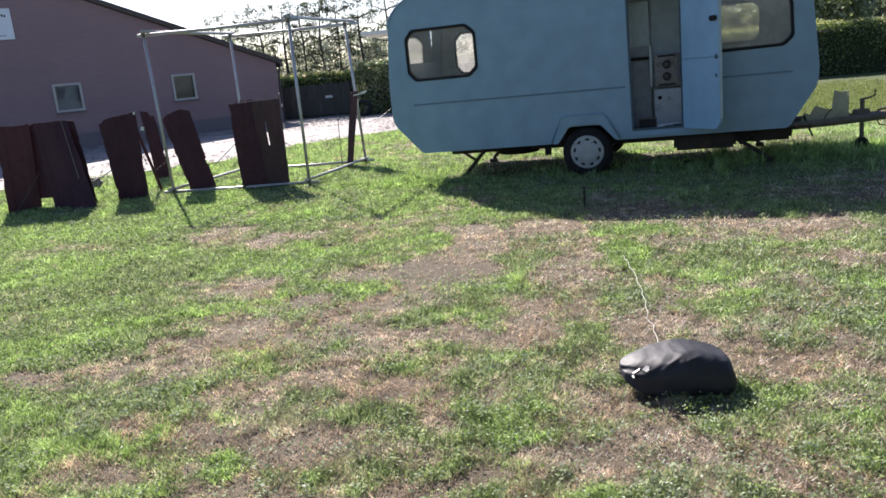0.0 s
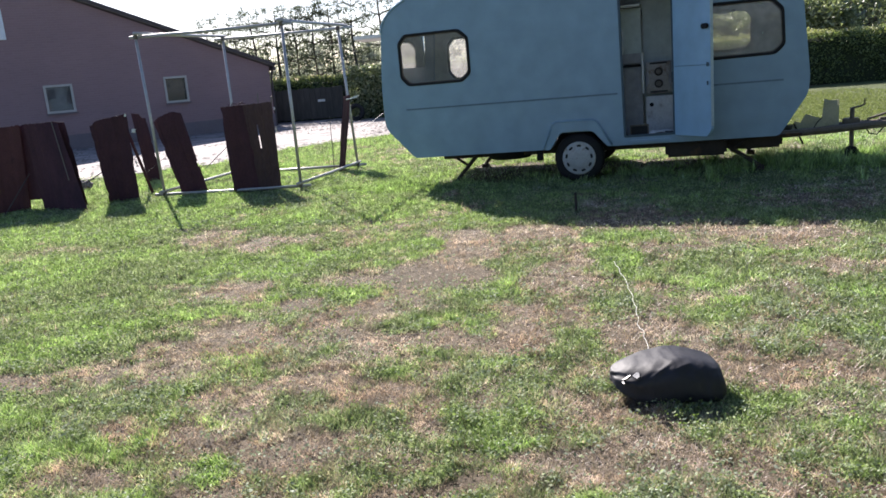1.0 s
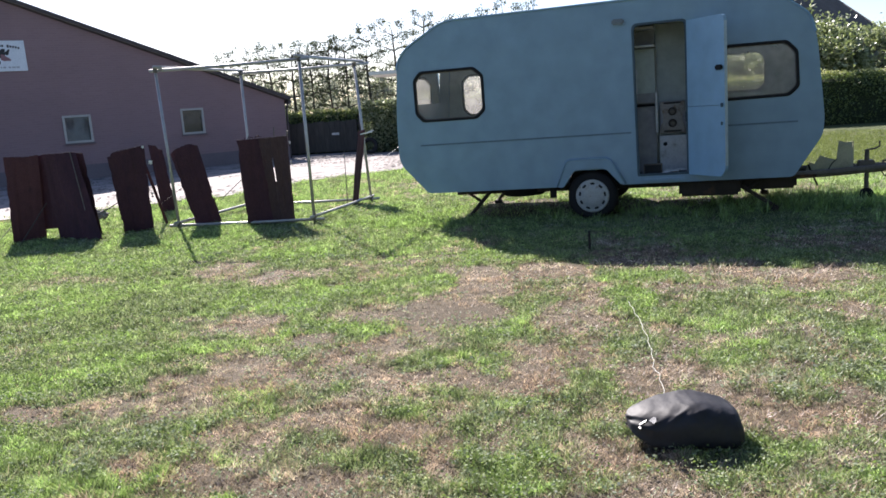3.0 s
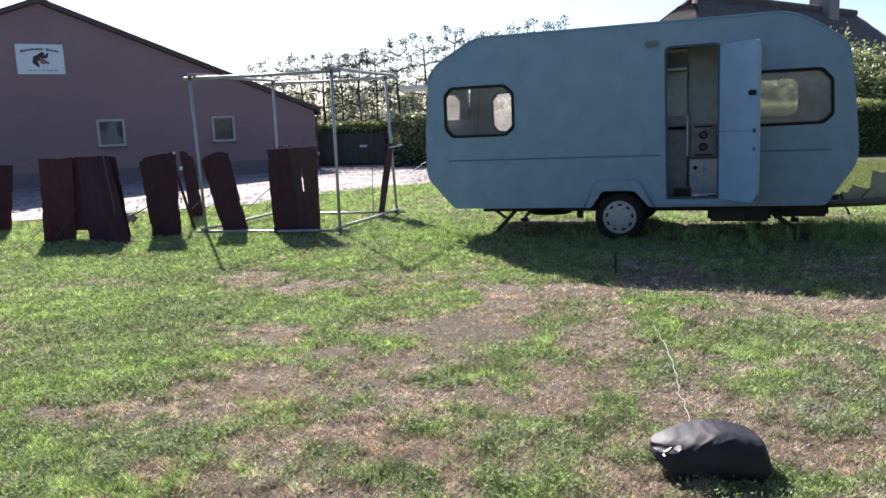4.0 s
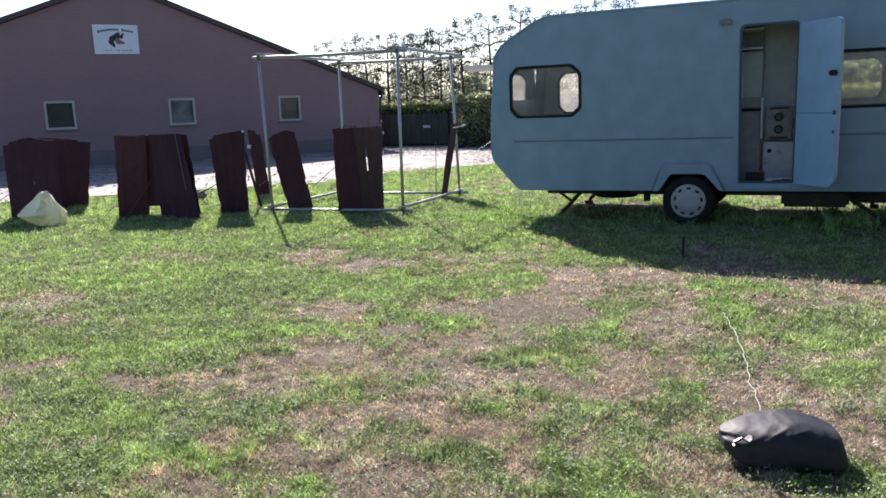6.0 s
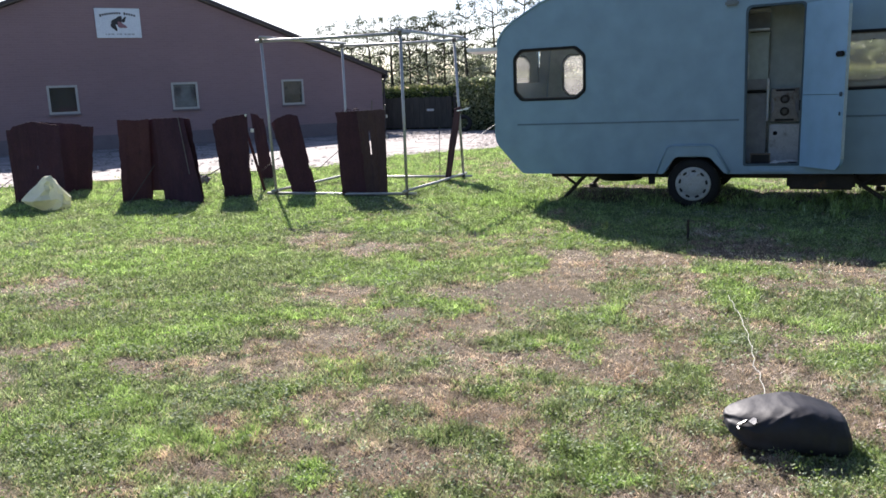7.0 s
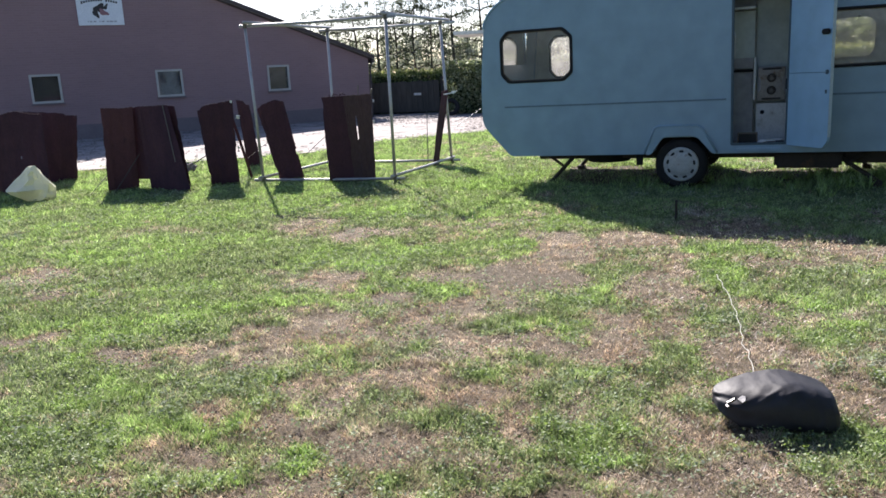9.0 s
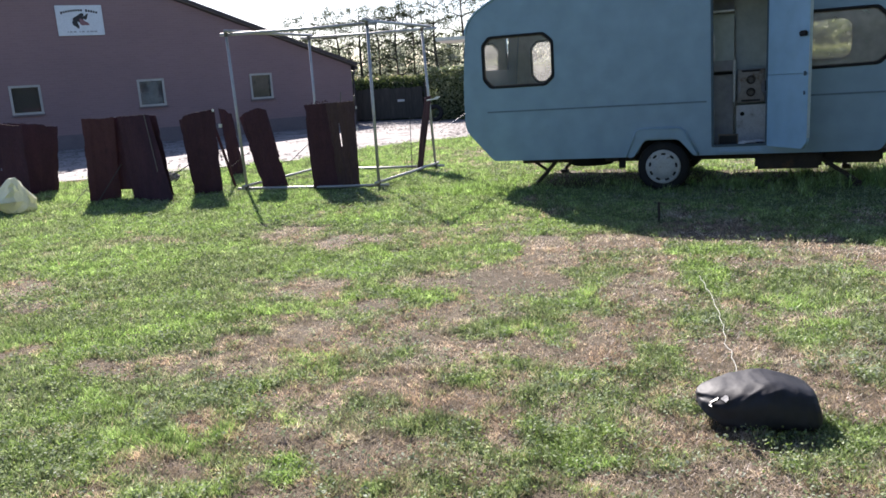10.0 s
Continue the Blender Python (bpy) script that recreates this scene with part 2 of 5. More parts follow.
M = {
    "soil": ground_material(),
    "brick": brick_material(),
    "grass": leaf_material("grass_blade", [(0.060, 0.088, 0.034), (0.130, 0.186, 0.070), (0.218, 0.285, 0.122), (0.375, 0.415, 0.275)], 0.5, 0.06, 0.5, [(0.185, 0.145, 0.120), (0.34, 0.270, 0.228), (0.41, 0.340, 0.292), (0.48, 0.415, 0.365)]),
    "mown_grass": leaf_material("mown_grass", [(0.125, 0.160, 0.050), (0.175, 0.215, 0.072), (0.235, 0.270, 0.105)], 0.45, 0.03, 0.6),
    "glint_weed": leaf_material("glint_weed", [(0.20, 0.25, 0.15), (0.32, 0.37, 0.26), (0.46, 0.50, 0.41)], 0.3, 0.0, 0.6),
    "weed": leaf_material("broad_weed", [(0.050, 0.085, 0.026), (0.120, 0.180, 0.050), (0.210, 0.290, 0.085), (0.400, 0.470, 0.280)], 0.45, 0.06, 0.7),
    "dry_straw": leaf_material("bleached_straw", [(0.22, 0.16, 0.13), (0.36, 0.28, 0.23), (0.55, 0.47, 0.40)], 0.25, 0.0, 0.6),
    "leaf": leaf_material("tree_leaf", [(0.052, 0.064, 0.040), (0.085, 0.104, 0.060), (0.135, 0.152, 0.096)], 0.36, 0.05, 0.45),
    "hedge_leaf": leaf_material("hedge_leaf", [(0.065, 0.100, 0.030), (0.135, 0.190, 0.055), (0.220, 0.270, 0.095)], 0.45, 0.05, 0.45),
    # brightened leaf copy: sunlight and whitish glints put into the tones
    "bright_leaf": leaf_material("sunlit_hedge_leaf", [(0.09, 0.12, 0.045), (0.18, 0.22, 0.095), (0.42, 0.46, 0.30)], 0.5, 0.08, 0.4),
    "lit_rim_leaf": leaf_material("sunlit_hedge_rim", [(0.20, 0.24, 0.07), (0.34, 0.37, 0.15), (0.48, 0.48, 0.26)], 0.5, 0.06, 0.5),
    # far foliage: distance haze put into a paler, greyer leaf colour
    "far_leaf": leaf_material("haze_toned_leaf", [(0.24, 0.26, 0.22), (0.38, 0.40, 0.35), (0.50, 0.51, 0.46)], 0.5, 0.05, 0.6),
    "hedge_shade_core": surface("hedge_shade_core", (0.012, 0.018, 0.006), (0.03, 0.045, 0.012), 5, 40, 0.9, bump=0.8, distance=0.05),
    "bark": surface("bark", (0.045, 0.037, 0.03), (0.10, 0.085, 0.065), 5, 50, 0.9, bump=0.6, stretch=(1, 1, 0.2)),
    "blue": surface("faded_blue_paint", (0.207, 0.330, 0.436), (0.212, 0.336, 0.442), 0.9, 4, 0.34, bump=0.006, spots=(0.203, 0.327, 0.424), spot_scale=0.6, spot_cut=(0.5, 0.95)),
    "blue_trim": surface("light_blue_trim", (0.225, 0.385, 0.535), (0.25, 0.41, 0.56), 1.5, 5, 0.38, bump=0.006),
    "pale_blue": surface("worn_pale_blue_edge", (0.34, 0.45, 0.53), (0.44, 0.55, 0.62), 5, 50, 0.45),
    "blue_shade": surface("shaded_blue_crease", (0.085, 0.14, 0.19), (0.13, 0.205, 0.27), 2.5, 30, 0.6),
    "blue_dark": surface("dark_blue_strip", (0.035, 0.065, 0.09), (0.06, 0.10, 0.13), 4, 50, 0.6),
    "rubber": surface("black_rubber", (0.012, 0.012, 0.014), (0.022, 0.022, 0.024), 8, 80, 0.75, bump=0.3, specular=0.25),
    "cover": surface("dirty_silver_wheel_cover", (0.33, 0.34, 0.345), (0.47, 0.48, 0.48), 9, 60, 0.45, metal=0.1, spots=(0.25, 0.22, 0.18), spot_scale=9),
    "slot": surface("dark_slot", (0.012, 0.012, 0.014), (0.02, 0.02, 0.022), 8, 50, 0.8),
    "chassis": surface("rusty_dark_steel", (0.025, 0.02, 0.018), (0.06, 0.045, 0.038), 7, 60, 0.8, spots=(0.12, 0.06, 0.03)),
    "drawbar": surface("weathered_grey_steel", (0.10, 0.085, 0.07), (0.20, 0.175, 0.15), 7, 60, 0.75, metal=0.2, spots=(0.12, 0.07, 0.04)),
    "cream": surface("broken_cream_plastic", (0.44, 0.42, 0.30), (0.60, 0.575, 0.43), 5, 50, 0.55, spots=(0.33, 0.30, 0.2)),
    "inner": surface("grey_green_interior_board", (0.42, 0.48, 0.46), (0.50, 0.55, 0.52), 2, 12, 0.6, bump=0.01),
    "inner_dark": surface("brown_grey_interior_board", (0.25, 0.25, 0.26), (0.33, 0.325, 0.335), 3, 12, 0.6, bump=0.01),
    "inner_white": surface("dirty_white_laminate", (0.52, 0.52, 0.52), (0.68, 0.68, 0.67), 3, 40, 0.5, spots=(0.3, 0.28, 0.25), spot_scale=5),
    "steel": surface("stained_steel_hob", (0.17, 0.16, 0.155), (0.26, 0.245, 0.235), 6, 60, 0.45, metal=0.4, spots=(0.12, 0.08, 0.05), spot_scale=8),
    "glass": glass_material("caravan_glass", (0.88, 0.89, 0.88), 0.20),
    "milky": milky_material("scratched_acrylic", 0.06, 0.46),
    "frosted": milky_material("frosted_acrylic", 0.62, 0.88),
    "hazy": milky_material("hazed_acrylic", 0.015, 0.04, 0.35),
    "veiled": glass_material("dusty_caravan_glass", (0.84, 0.84, 0.80), 0.42),
    "pane": glass_material("barn_glass", (0.5, 0.52, 0.54), 0.10),
    "lamp": surface("painted_over_lamp", (0.12, 0.15, 0.17), (0.18, 0.21, 0.225), 9, 60, 0.35),
    "pipe": surface("galvanised_pipe", (0.35, 0.335, 0.335), (0.50, 0.485, 0.485), 9, 90, 0.48, metal=0.55, bump=0.08, stretch=(1, 1, 0.3)),
    "rust": surface("dark_rusted_sheet", (0.052, 0.025, 0.035), (0.084, 0.038, 0.049), 3.5, 60, 0.85, specular=0.2, bump=0.35, spots=(0.039, 0.021, 0.029), spot_scale=2.2, spot_cut=(0.5, 0.7), stretch=(1, 1, 0.5)),
    "rust_brown": surface("brown_rusted_sheet", (0.062, 0.038, 0.041), (0.095, 0.058, 0.059), 3.5, 60, 0.85, specular=0.2, bump=0.35, spots=(0.046, 0.027, 0.030), spot_scale=4, stretch=(1, 1, 0.3)),
    "rust_red": surface("red_rusted_sheet", (0.070, 0.030, 0.036), (0.106, 0.044, 0.048), 3.5, 60, 0.85, specular=0.2, bump=0.35, spots=(0.046, 0.023, 0.029), spot_scale=4),
    "stake": surface("grey_weathered_stake", (0.05, 0.042, 0.04), (0.10, 0.088, 0.08), 6, 60, 0.85, stretch=(1, 1, 0.1)),
    "gate_wood": surface("dark_weathered_boards", (0.040, 0.036, 0.031), (0.110, 0.098, 0.086), 2.2, 25, 0.9, stretch=(1, 1, 0.15)),
    "wire": surface("dull_wire", (0.10, 0.10, 0.10), (0.2, 0.2, 0.2), 9, 60, 0.5, metal=0.5),
    "bag": surface("black_plastic_film", (0.017, 0.017, 0.022), (0.027, 0.027, 0.034), 4, 30, 0.58, bump=0.10, distance=0.02, specular=0.34),
    "bag_neck": surface("taut_black_film", (0.02, 0.019, 0.022), (0.03, 0.028, 0.034), 6, 40, 0.24, bump=0.05, specular=0.8),
    "pale_bag": leaf_material("pale_yellow_plastic", [(0.84, 0.82, 0.68), (0.90, 0.88, 0.75)], 0.4, 0.06, 0.35),
    "cord": surface("white_cord", (0.42, 0.42, 0.38), (0.6, 0.6, 0.55), 30, 200, 0.7),
    "stone": surface("loose_stone", (0.10, 0.085, 0.078), (0.30, 0.27, 0.255), 2.5, 40, 0.9),
    "gravel": surface("pale_gravel", (0.17, 0.150, 0.145), (0.38, 0.342, 0.332), 1.6, 14, 0.9, bump=0.6, spots=(0.085, 0.076, 0.072), spot_scale=1.8, spot_cut=(0.50, 0.64), distance=0.02),
    "plinth": surface("grey_render_plinth", (0.140, 0.114, 0.124), (0.190, 0.158, 0.168), 2, 40, 0.85),
    "frame": surface("cream_window_frame", (0.36, 0.35, 0.33), (0.47, 0.46, 0.43), 5, 60, 0.6),
    "yellow_reflection": surface("yellow_reflection_board", (0.20, 0.17, 0.11), (0.34, 0.28, 0.18), 4, 30, 0.7, spots=(0.09, 0.075, 0.06), spot_scale=3),
    "verge": surface("dark_roof_verge", (0.055, 0.045, 0.047), (0.09, 0.075, 0.076), 4, 50, 0.8),
    "sheet_roof": surface("grey_sheet_roof", (0.14, 0.13, 0.13), (0.22, 0.21, 0.2), 2, 40, 0.8),
    "board": surface("white_sign_board", (0.62, 0.68, 0.74), (0.74, 0.79, 0.84), 2, 40, 0.5, bump=0.03),
    "ink": surface("black_sign_ink", (0.02, 0.02, 0.022), (0.035, 0.035, 0.04), 5, 50, 0.6),
    "ink_faint": surface("faded_sign_ink", (0.30, 0.33, 0.36), (0.40, 0.43, 0.46), 5, 50, 0.6),
    "ink_red": surface("red_sign_ink", (0.20, 0.10, 0.12), (0.3, 0.16, 0.18), 5, 50, 0.6),
    "thatch": surface("grey_brown_thatch", (0.075, 0.062, 0.055), (0.15, 0.125, 0.11), 2, 30, 0.95, bump=0.8, stretch=(1, 1, 0.3), distance=0.05),
    "thatch_sunlit": surface("sunlit_thatch", (0.10, 0.088, 0.08), (0.21, 0.185, 0.165), 2, 30, 0.95, bump=0.8, distance=0.05),
    "house_brick": surface("dull_house_brick", (0.21, 0.175, 0.175), (0.30, 0.26, 0.26), 3, 40, 0.85),
    "white_paint": surface("weathered_white_paint", (0.60, 0.60, 0.58), (0.76, 0.76, 0.74), 4, 50, 0.6),
}


# ---- builders ----
def part(name, bm, material, parent=None, label="", smooth=False):
    """Links a bmesh as one mesh object under a thing or a part."""
    me = bpy.data.meshes.new(name)
    bmesh.ops.recalc_face_normals(bm, faces=bm.faces)
    bm.to_mesh(me)
    bm.free()
    me.materials.append(M[material])
    if smooth:
        me.polygons.foreach_set("use_smooth", [True] * len(me.polygons))
    ob = new(name, me)
    ob.parent = parent
    return tagged(ob, label)


def thing(name, m, label, category, group=""):
    ob = new(name)
    ob.empty_display_size = 0.2
    ob.matrix_world = m
    return tagged(ob, label, category, group)


def block(a, b, bevel=0.0, bm=None):
    bm = bm or bmesh.new()
    vs = bmesh.ops.create_cube(bm, size=1)["verts"]
    for v in vs:
        v.co = [a[i] + (v.co[i] + 0.5) * (b[i] - a[i]) for i in range(3)]
    if bevel:
        bmesh.ops.bevel(bm, geom=list({e for v in vs for e in v.link_edges}), offset=bevel, segments=2, affect="EDGES")
    return bm


def rod(points, r, n=8, bm=None, taper=None):
    """A round bar along a line of points."""
    bm = bm or bmesh.new()
    pts = [Vector(p) for p in points]
    rings = []
    for i, p in enumerate(pts):
        way = (pts[min(i + 1, len(pts) - 1)] - pts[max(i - 1, 0)]).normalized()
        q = way.to_track_quat("Z", "Y")
        ri = r if taper is None else r + (taper - r) * i / (len(pts) - 1)
        rings.append([bm.verts.new(p + q @ Vector((ri * math.cos(2 * math.pi * k / n), ri * math.sin(2 * math.pi * k / n), 0))) for k in range(n)])
    for a, b in zip(rings, rings[1:]):
        for k in range(n):
            bm.faces.new((a[k], a[(k + 1) % n], b[(k + 1) % n], b[k]))
    bm.faces.new(rings[0][::-1]), bm.faces.new(rings[-1])
    return bm


def fillet(points, radius, seg=5):
    """A closed outline with its corners rounded."""
    out = []
    for i, p in enumerate(points):
        p, a, b = Vector(p), Vector(points[i - 1]), Vector(points[(i + 1) % len(points)])
        r = radius[i] if isinstance(radius, (list, tuple)) else radius
        r = min(r, (a - p).length * 0.45, (b - p).length * 0.45)
        s, e = p + (a - p).normalized() * r, p + (b - p).normalized() * r
        for k in range(seg + 1):
            u = k / seg
            out.append(tuple(s * (1 - u) ** 2 + p * 2 * u * (1 - u) + e * u * u))
    return out


def plate(outline, holes=(), y0=0.0, y1=0.03, bm=None):
    """An upright plate in x and z with openings through it, from y0 to y1."""
    bm = bm or bmesh.new()
    edges, loops = [], []
    for loop in (outline, *holes):
        vs = [bm.verts.new((x, y0, z)) for x, z in loop]
        loops.append(vs)
        edges += [bm.edges.new((vs[i - 1], vs[i])) for i in range(len(vs))]
    made = bmesh.ops.triangle_fill(bm, edges=edges, use_beauty=True)
    faces = [g for g in made["geom"] if isinstance(g, bmesh.types.BMFace)]
    ext = bmesh.ops.extrude_face_region(bm, geom=faces)
    for v in (g for g in ext["geom"] if isinstance(g, bmesh.types.BMVert)):
        v.co.y = y1
    return bm


def ring(outline, inner, y0, y1):
    """A frame between two outlines of equally many points."""
    bm = bmesh.new()
    n = len(outline)
    rows = [[bm.verts.new((x, y, z)) for x, z in loop] for loop, y in ((outline, y0), (inner, y0), (inner, y1), (outline, y1))]
    for a, b in zip(rows, rows[1:] + rows[:1]):
        for k in range(n):
            bm.faces.new((a[k], a[(k + 1) % n], b[(k + 1) % n], b[k]))
    return bm


def lathe(profile, n=40, bm=None):
    """Turned about the y axis: profile rows are (radius, y)."""
    bm = bm or bmesh.new()
    rows = []
    for r, y in profile:
        if r < 1e-5:
            rows.append([bm.verts.new((0, y, 0))])
        else:
            rows.append([bm.verts.new((r * math.cos(2 * math.pi * k / n), y, r * math.sin(2 * math.pi * k / n))) for k in range(n)])
    for a, b in zip(rows, rows[1:]):
        for k in range(n):
            q = (k + 1) % n
            if len(a) == 1:
                bm.faces.new((a[0], b[k], b[q]))
            elif len(b) == 1:
                bm.faces.new((a[k], a[q], b[0]))
            else:
                bm.faces.new((a[k], a[q], b[q], b[k]))
    return bm


def soup(name, verts, faces, material, parent=None, attr=None, lime=None):
    """A large mesh from arrays, with an optional value a vertex."""
    me = bpy.data.meshes.new(name)
    me.vertices.add(len(verts))
    me.vertices.foreach_set("co", np.asarray(verts, np.float32).ravel())
    faces = np.asarray(faces, np.int32)
    k = faces.shape[1]
    me.loops.add(faces.size)
    me.loops.foreach_set("vertex_index", faces.ravel())
    me.polygons.add(len(faces))
    me.polygons.foreach_set("loop_start", np.arange(0, faces.size, k, dtype=np.int32))
    me.polygons.foreach_set("loop_total", np.full(len(faces), k, np.int32))
    for key, values in (("dry", attr), ("lime", lime)):
        if values is not None:
            a = me.attributes.new(key, "FLOAT", "POINT")
            a.data.foreach_set("value", np.asarray(values, np.float32))
    me.update(calc_edges=True)
    me.materials.append(M[material])
    ob = new(name, me)
    ob.parent = parent
    return ob


rng = np.random.default_rng(7)


def leaf_cloud(centres, size, spread=0.5, flat=0.0):
    """Small folded leaf quads at random turns about the given centres."""
    n = len(centres)
    a = rng.normal(size=(n, 3))
    a[:, 2] *= 1 - flat
    a /= np.linalg.norm(a, axis=1, keepdims=True)
    b = np.cross(a, rng.normal(size=(n, 3)))
    b /= np.linalg.norm(b, axis=1, keepdims=True)
    s = (size * (0.6 + spread * 1.2 * rng.random(n)))[:, None]
    v = np.stack([centres - a * s, centres + b * s * 0.55, centres + a * s, centres - b * s * 0.55], 1).reshape(-1, 3)
    return v, np.arange(4 * n).reshape(-1, 4)


# ---- ground ----
def vnoise(x, y, cell, seed):
    g = np.random.default_rng(seed).random((256, 256))
    u, v = np.asarray(x) / cell + 1000, np.asarray(y) / cell + 1000
    i, j = np.floor(u).astype(int), np.floor(v).astype(int)
    fu, fv = u - i, v - j
    fu, fv = fu * fu * (3 - 2 * fu), fv * fv * (3 - 2 * fv)
    at = lambda a, b: g[a % 256, b % 256]
    return (at(i, j) * (1 - fu) + at(i + 1, j) * fu) * (1 - fv) + (at(i, j + 1) * (1 - fu) + at(i + 1, j + 1) * fu) * fv


# patches of the lawn: x, y and half widths. Dried out, worn to the soil, lush, freshly green, and grown with leaves
# whitened for glints
DRY = [(1.29, 6.46, 0.5, 0.3), (0.65, 6.2, 0.31, 0.48), (-1.06, 5.45, 0.3, 0.26), (-1.94, 7.82, 0.38, 0.29), (-3.24, 7.64, 0.27, 0.25), (-3.62, 5.95,
       0.26, 0.31), (-0.82, 4.54, 0.26, 0.45), (-0.52, 4.56, 0.28, 0.41), (-1.13, 7.05, 0.22, 0.26), (-0.44, 3.49, 0.33, 0.25), (-0.17, 3.34, 0.26,
       0.18), (-0.73, 3.04, 0.27, 0.17), (-0.4, 2.91, 0.25, 0.18), (0.92, 4.3, 0.19, 0.28), (1.21, 5.0, 0.21, 0.47), (0.64, 3.89, 0.23, 0.18), (0.15,
       3.05, 0.14, 0.12), (0.64, 2.57, 0.23, 0.12), (-1.18, 3.23, 0.13, 0.1), (-2.72, 4.36, 0.22, 0.12), (-1.4, 2.68, 0.16, 0.08), (-1.85, 3.21, 0.13,
       0.08), (-1.97, 4.01, 0.13, 0.12)]
DRY_MORE = [(-1.16, 2.81, 0.14, 0.07), (-0.01, 4.04, 0.25, 0.14), (1.25, 3.73, 0.13, 0.14), (-0.03, 7.5, 0.31, 0.23), (3.12, 5.41, 0.42, 0.23), (2.91,
       4.65, 0.16, 0.17), (2.1, 3.13, 0.13, 0.17), (1.44, 2.5, 0.18, 0.1), (1.42, 2.2, 0.14, 0.1), (0.99, 2.56, 0.23, 0.1), (1.59, 3.6, 0.11, 0.14),
       (2.06, 6.87, 0.52, 0.29), (-0.89, 2.51, 0.12, 0.05)]
SOIL = [(0.28, 5.29, 0.43, 0.27), (0.23, 2.47, 0.09, 0.04), (-0.63, 4.96, 0.15, 0.11)]
LUSH = [(-0.63, 6.18, 0.52, 0.52), (0.21, 6.47, 0.29, 0.22), (-1.8, 4.63, 0.56, 0.42), (-2.95, 6.48, 1.34, 0.67), (-1.54, 3.65, 0.27, 0.2), (-1.84,
       2.92, 0.2, 0.14), (0.43, 3.6, 0.19, 0.12), (-0.59, 3.83, 0.09, 0.11), (-0.67, 2.74, 0.15, 0.12), (0.39, 2.79, 0.13, 0.06), (0.06, 2.63, 0.14,
       0.09), (-0.24, 2.52, 0.12, 0.08), (0.66, 3.03, 0.11, 0.08), (0.94, 4.5, 0.13, 0.1), (0.09, 4.23, 0.29, 0.1), (1.99, 4.69, 0.26, 0.26), (1.85,
       4.06, 0.23, 0.19), (2.06, 5.88, 0.32, 0.23), (1.58, 2.85, 0.17, 0.11), (1.31, 4.31, 0.14, 0.18), (2.55, 5.19, 0.22, 0.24), (-1.06, 8.22, 0.38,
       0.35), (-1.09, 3.79, 0.15, 0.16)]
LIME = [(1.7, 5.4, 0.17, 0.4), (-0.34, 5.07, 0.23, 0.17), (-1.98, 3.54, 0.27, 0.22), (2.67, 4.07, 0.17, 0.44), (-1.22, 6.38, 0.2, 0.26), (-1.79, 4.78,
       0.23, 0.23), (-0.75, 2.8, 0.09, 0.07), (-3.22, 6.47, 0.65, 0.31), (-0.74, 6.31, 0.29, 0.29)]
PALE = [(-1.38, 4.15, 0.23, 0.13), (-1.38, 3.44, 0.22, 0.12), (-1.82, 2.97, 0.18, 0.12), (-1.68, 3.15, 0.16, 0.09), (0.47, 3.53, 0.16, 0.11), (-0.21,
       3.78, 0.09, 0.1), (0.33, 4.08, 0.15, 0.09), (1.27, 2.71, 0.12, 0.06), (-0.99, 3.74, 0.15, 0.11), (-1.72, 2.62, 0.13, 0.07), (-0.71, 6.1, 0.38,
       0.28), (0.11, 6.38, 0.24, 0.17), (0.36, 3.45, 0.14, 0.08), (1.88, 3.38, 0.15, 0.1), (-0.04, 4.65, 0.14, 0.09)]


def blots(x, y, spots, power=1.0, edge=0.55):
    """How far a point lies inside ragged patches, 0 to about 1."""
    wx = x + 0.16 * (vnoise(x, y, 0.30, 51) - 0.5) + 0.12 * (vnoise(x, y, 0.11, 52) - 0.5)
    wy = y + 0.26 * (vnoise(x, y, 0.34, 53) - 0.5) + 0.16 * (vnoise(x, y, 0.12, 54) - 0.5)
    total = np.zeros(np.shape(x))
    for cx, cy, rx, ry in spots:
        q = ((wx - cx) / rx) ** 2 + ((wy - cy) / ry) ** 2
        total = np.maximum(total, np.exp(-edge * q ** 1.6))
    return total * power


def dryness(x, y):
    x, y = np.asarray(x, float), np.asarray(y, float)
    n = 0.34 * vnoise(x, y, 0.8, 3) + 0.34 * vnoise(x, y, 0.24, 4) + 0.32 * vnoise(x, y, 0.09, 5)
    d = (n - 0.5) * 2.2 + 0.45
    d = d + blots(x, y, DRY, 0.62) + blots(x, y, DRY_MORE, 0.42) + blots(x, y, SOIL, 0.9)
    d = d - blots(x, y, LUSH, 0.44, 1.25) - blots(x, y, LIME, 0.65, 0.8)
    d = d - 0.20 * np.clip((-x - 0.9) / 1.2, 0, 1) * np.clip((y - 2.6) / 1.2, 0, 1) - 0.35 * np.clip((y - 6.6) / 2.0, 0, 1) - 0.06 * np.clip((x - 0.4) / 0.5, 0, 1) * np.clip((4.9 - y) / 0.6, 0, 1)
    return np.clip((d - 0.13) * 1.3, 0, 1)


def limeness(x, y):
    """Where the grass is fresh and vivid rather than dull."""
    x, y = np.asarray(x, float), np.asarray(y, float)
    v = (0.6 * vnoise(x, y, 0.45, 61) + 0.4 * vnoise(x, y, 0.16, 62) - 0.52) * 3.2 + 0.08 + 0.85 * np.clip((y - 5.5) / 3.5, 0, 1)
    return np.clip(v + blots(x, y, LIME, 0.9, 0.8) + blots(x, y, LUSH, 0.40, 0.9), 0, 1)


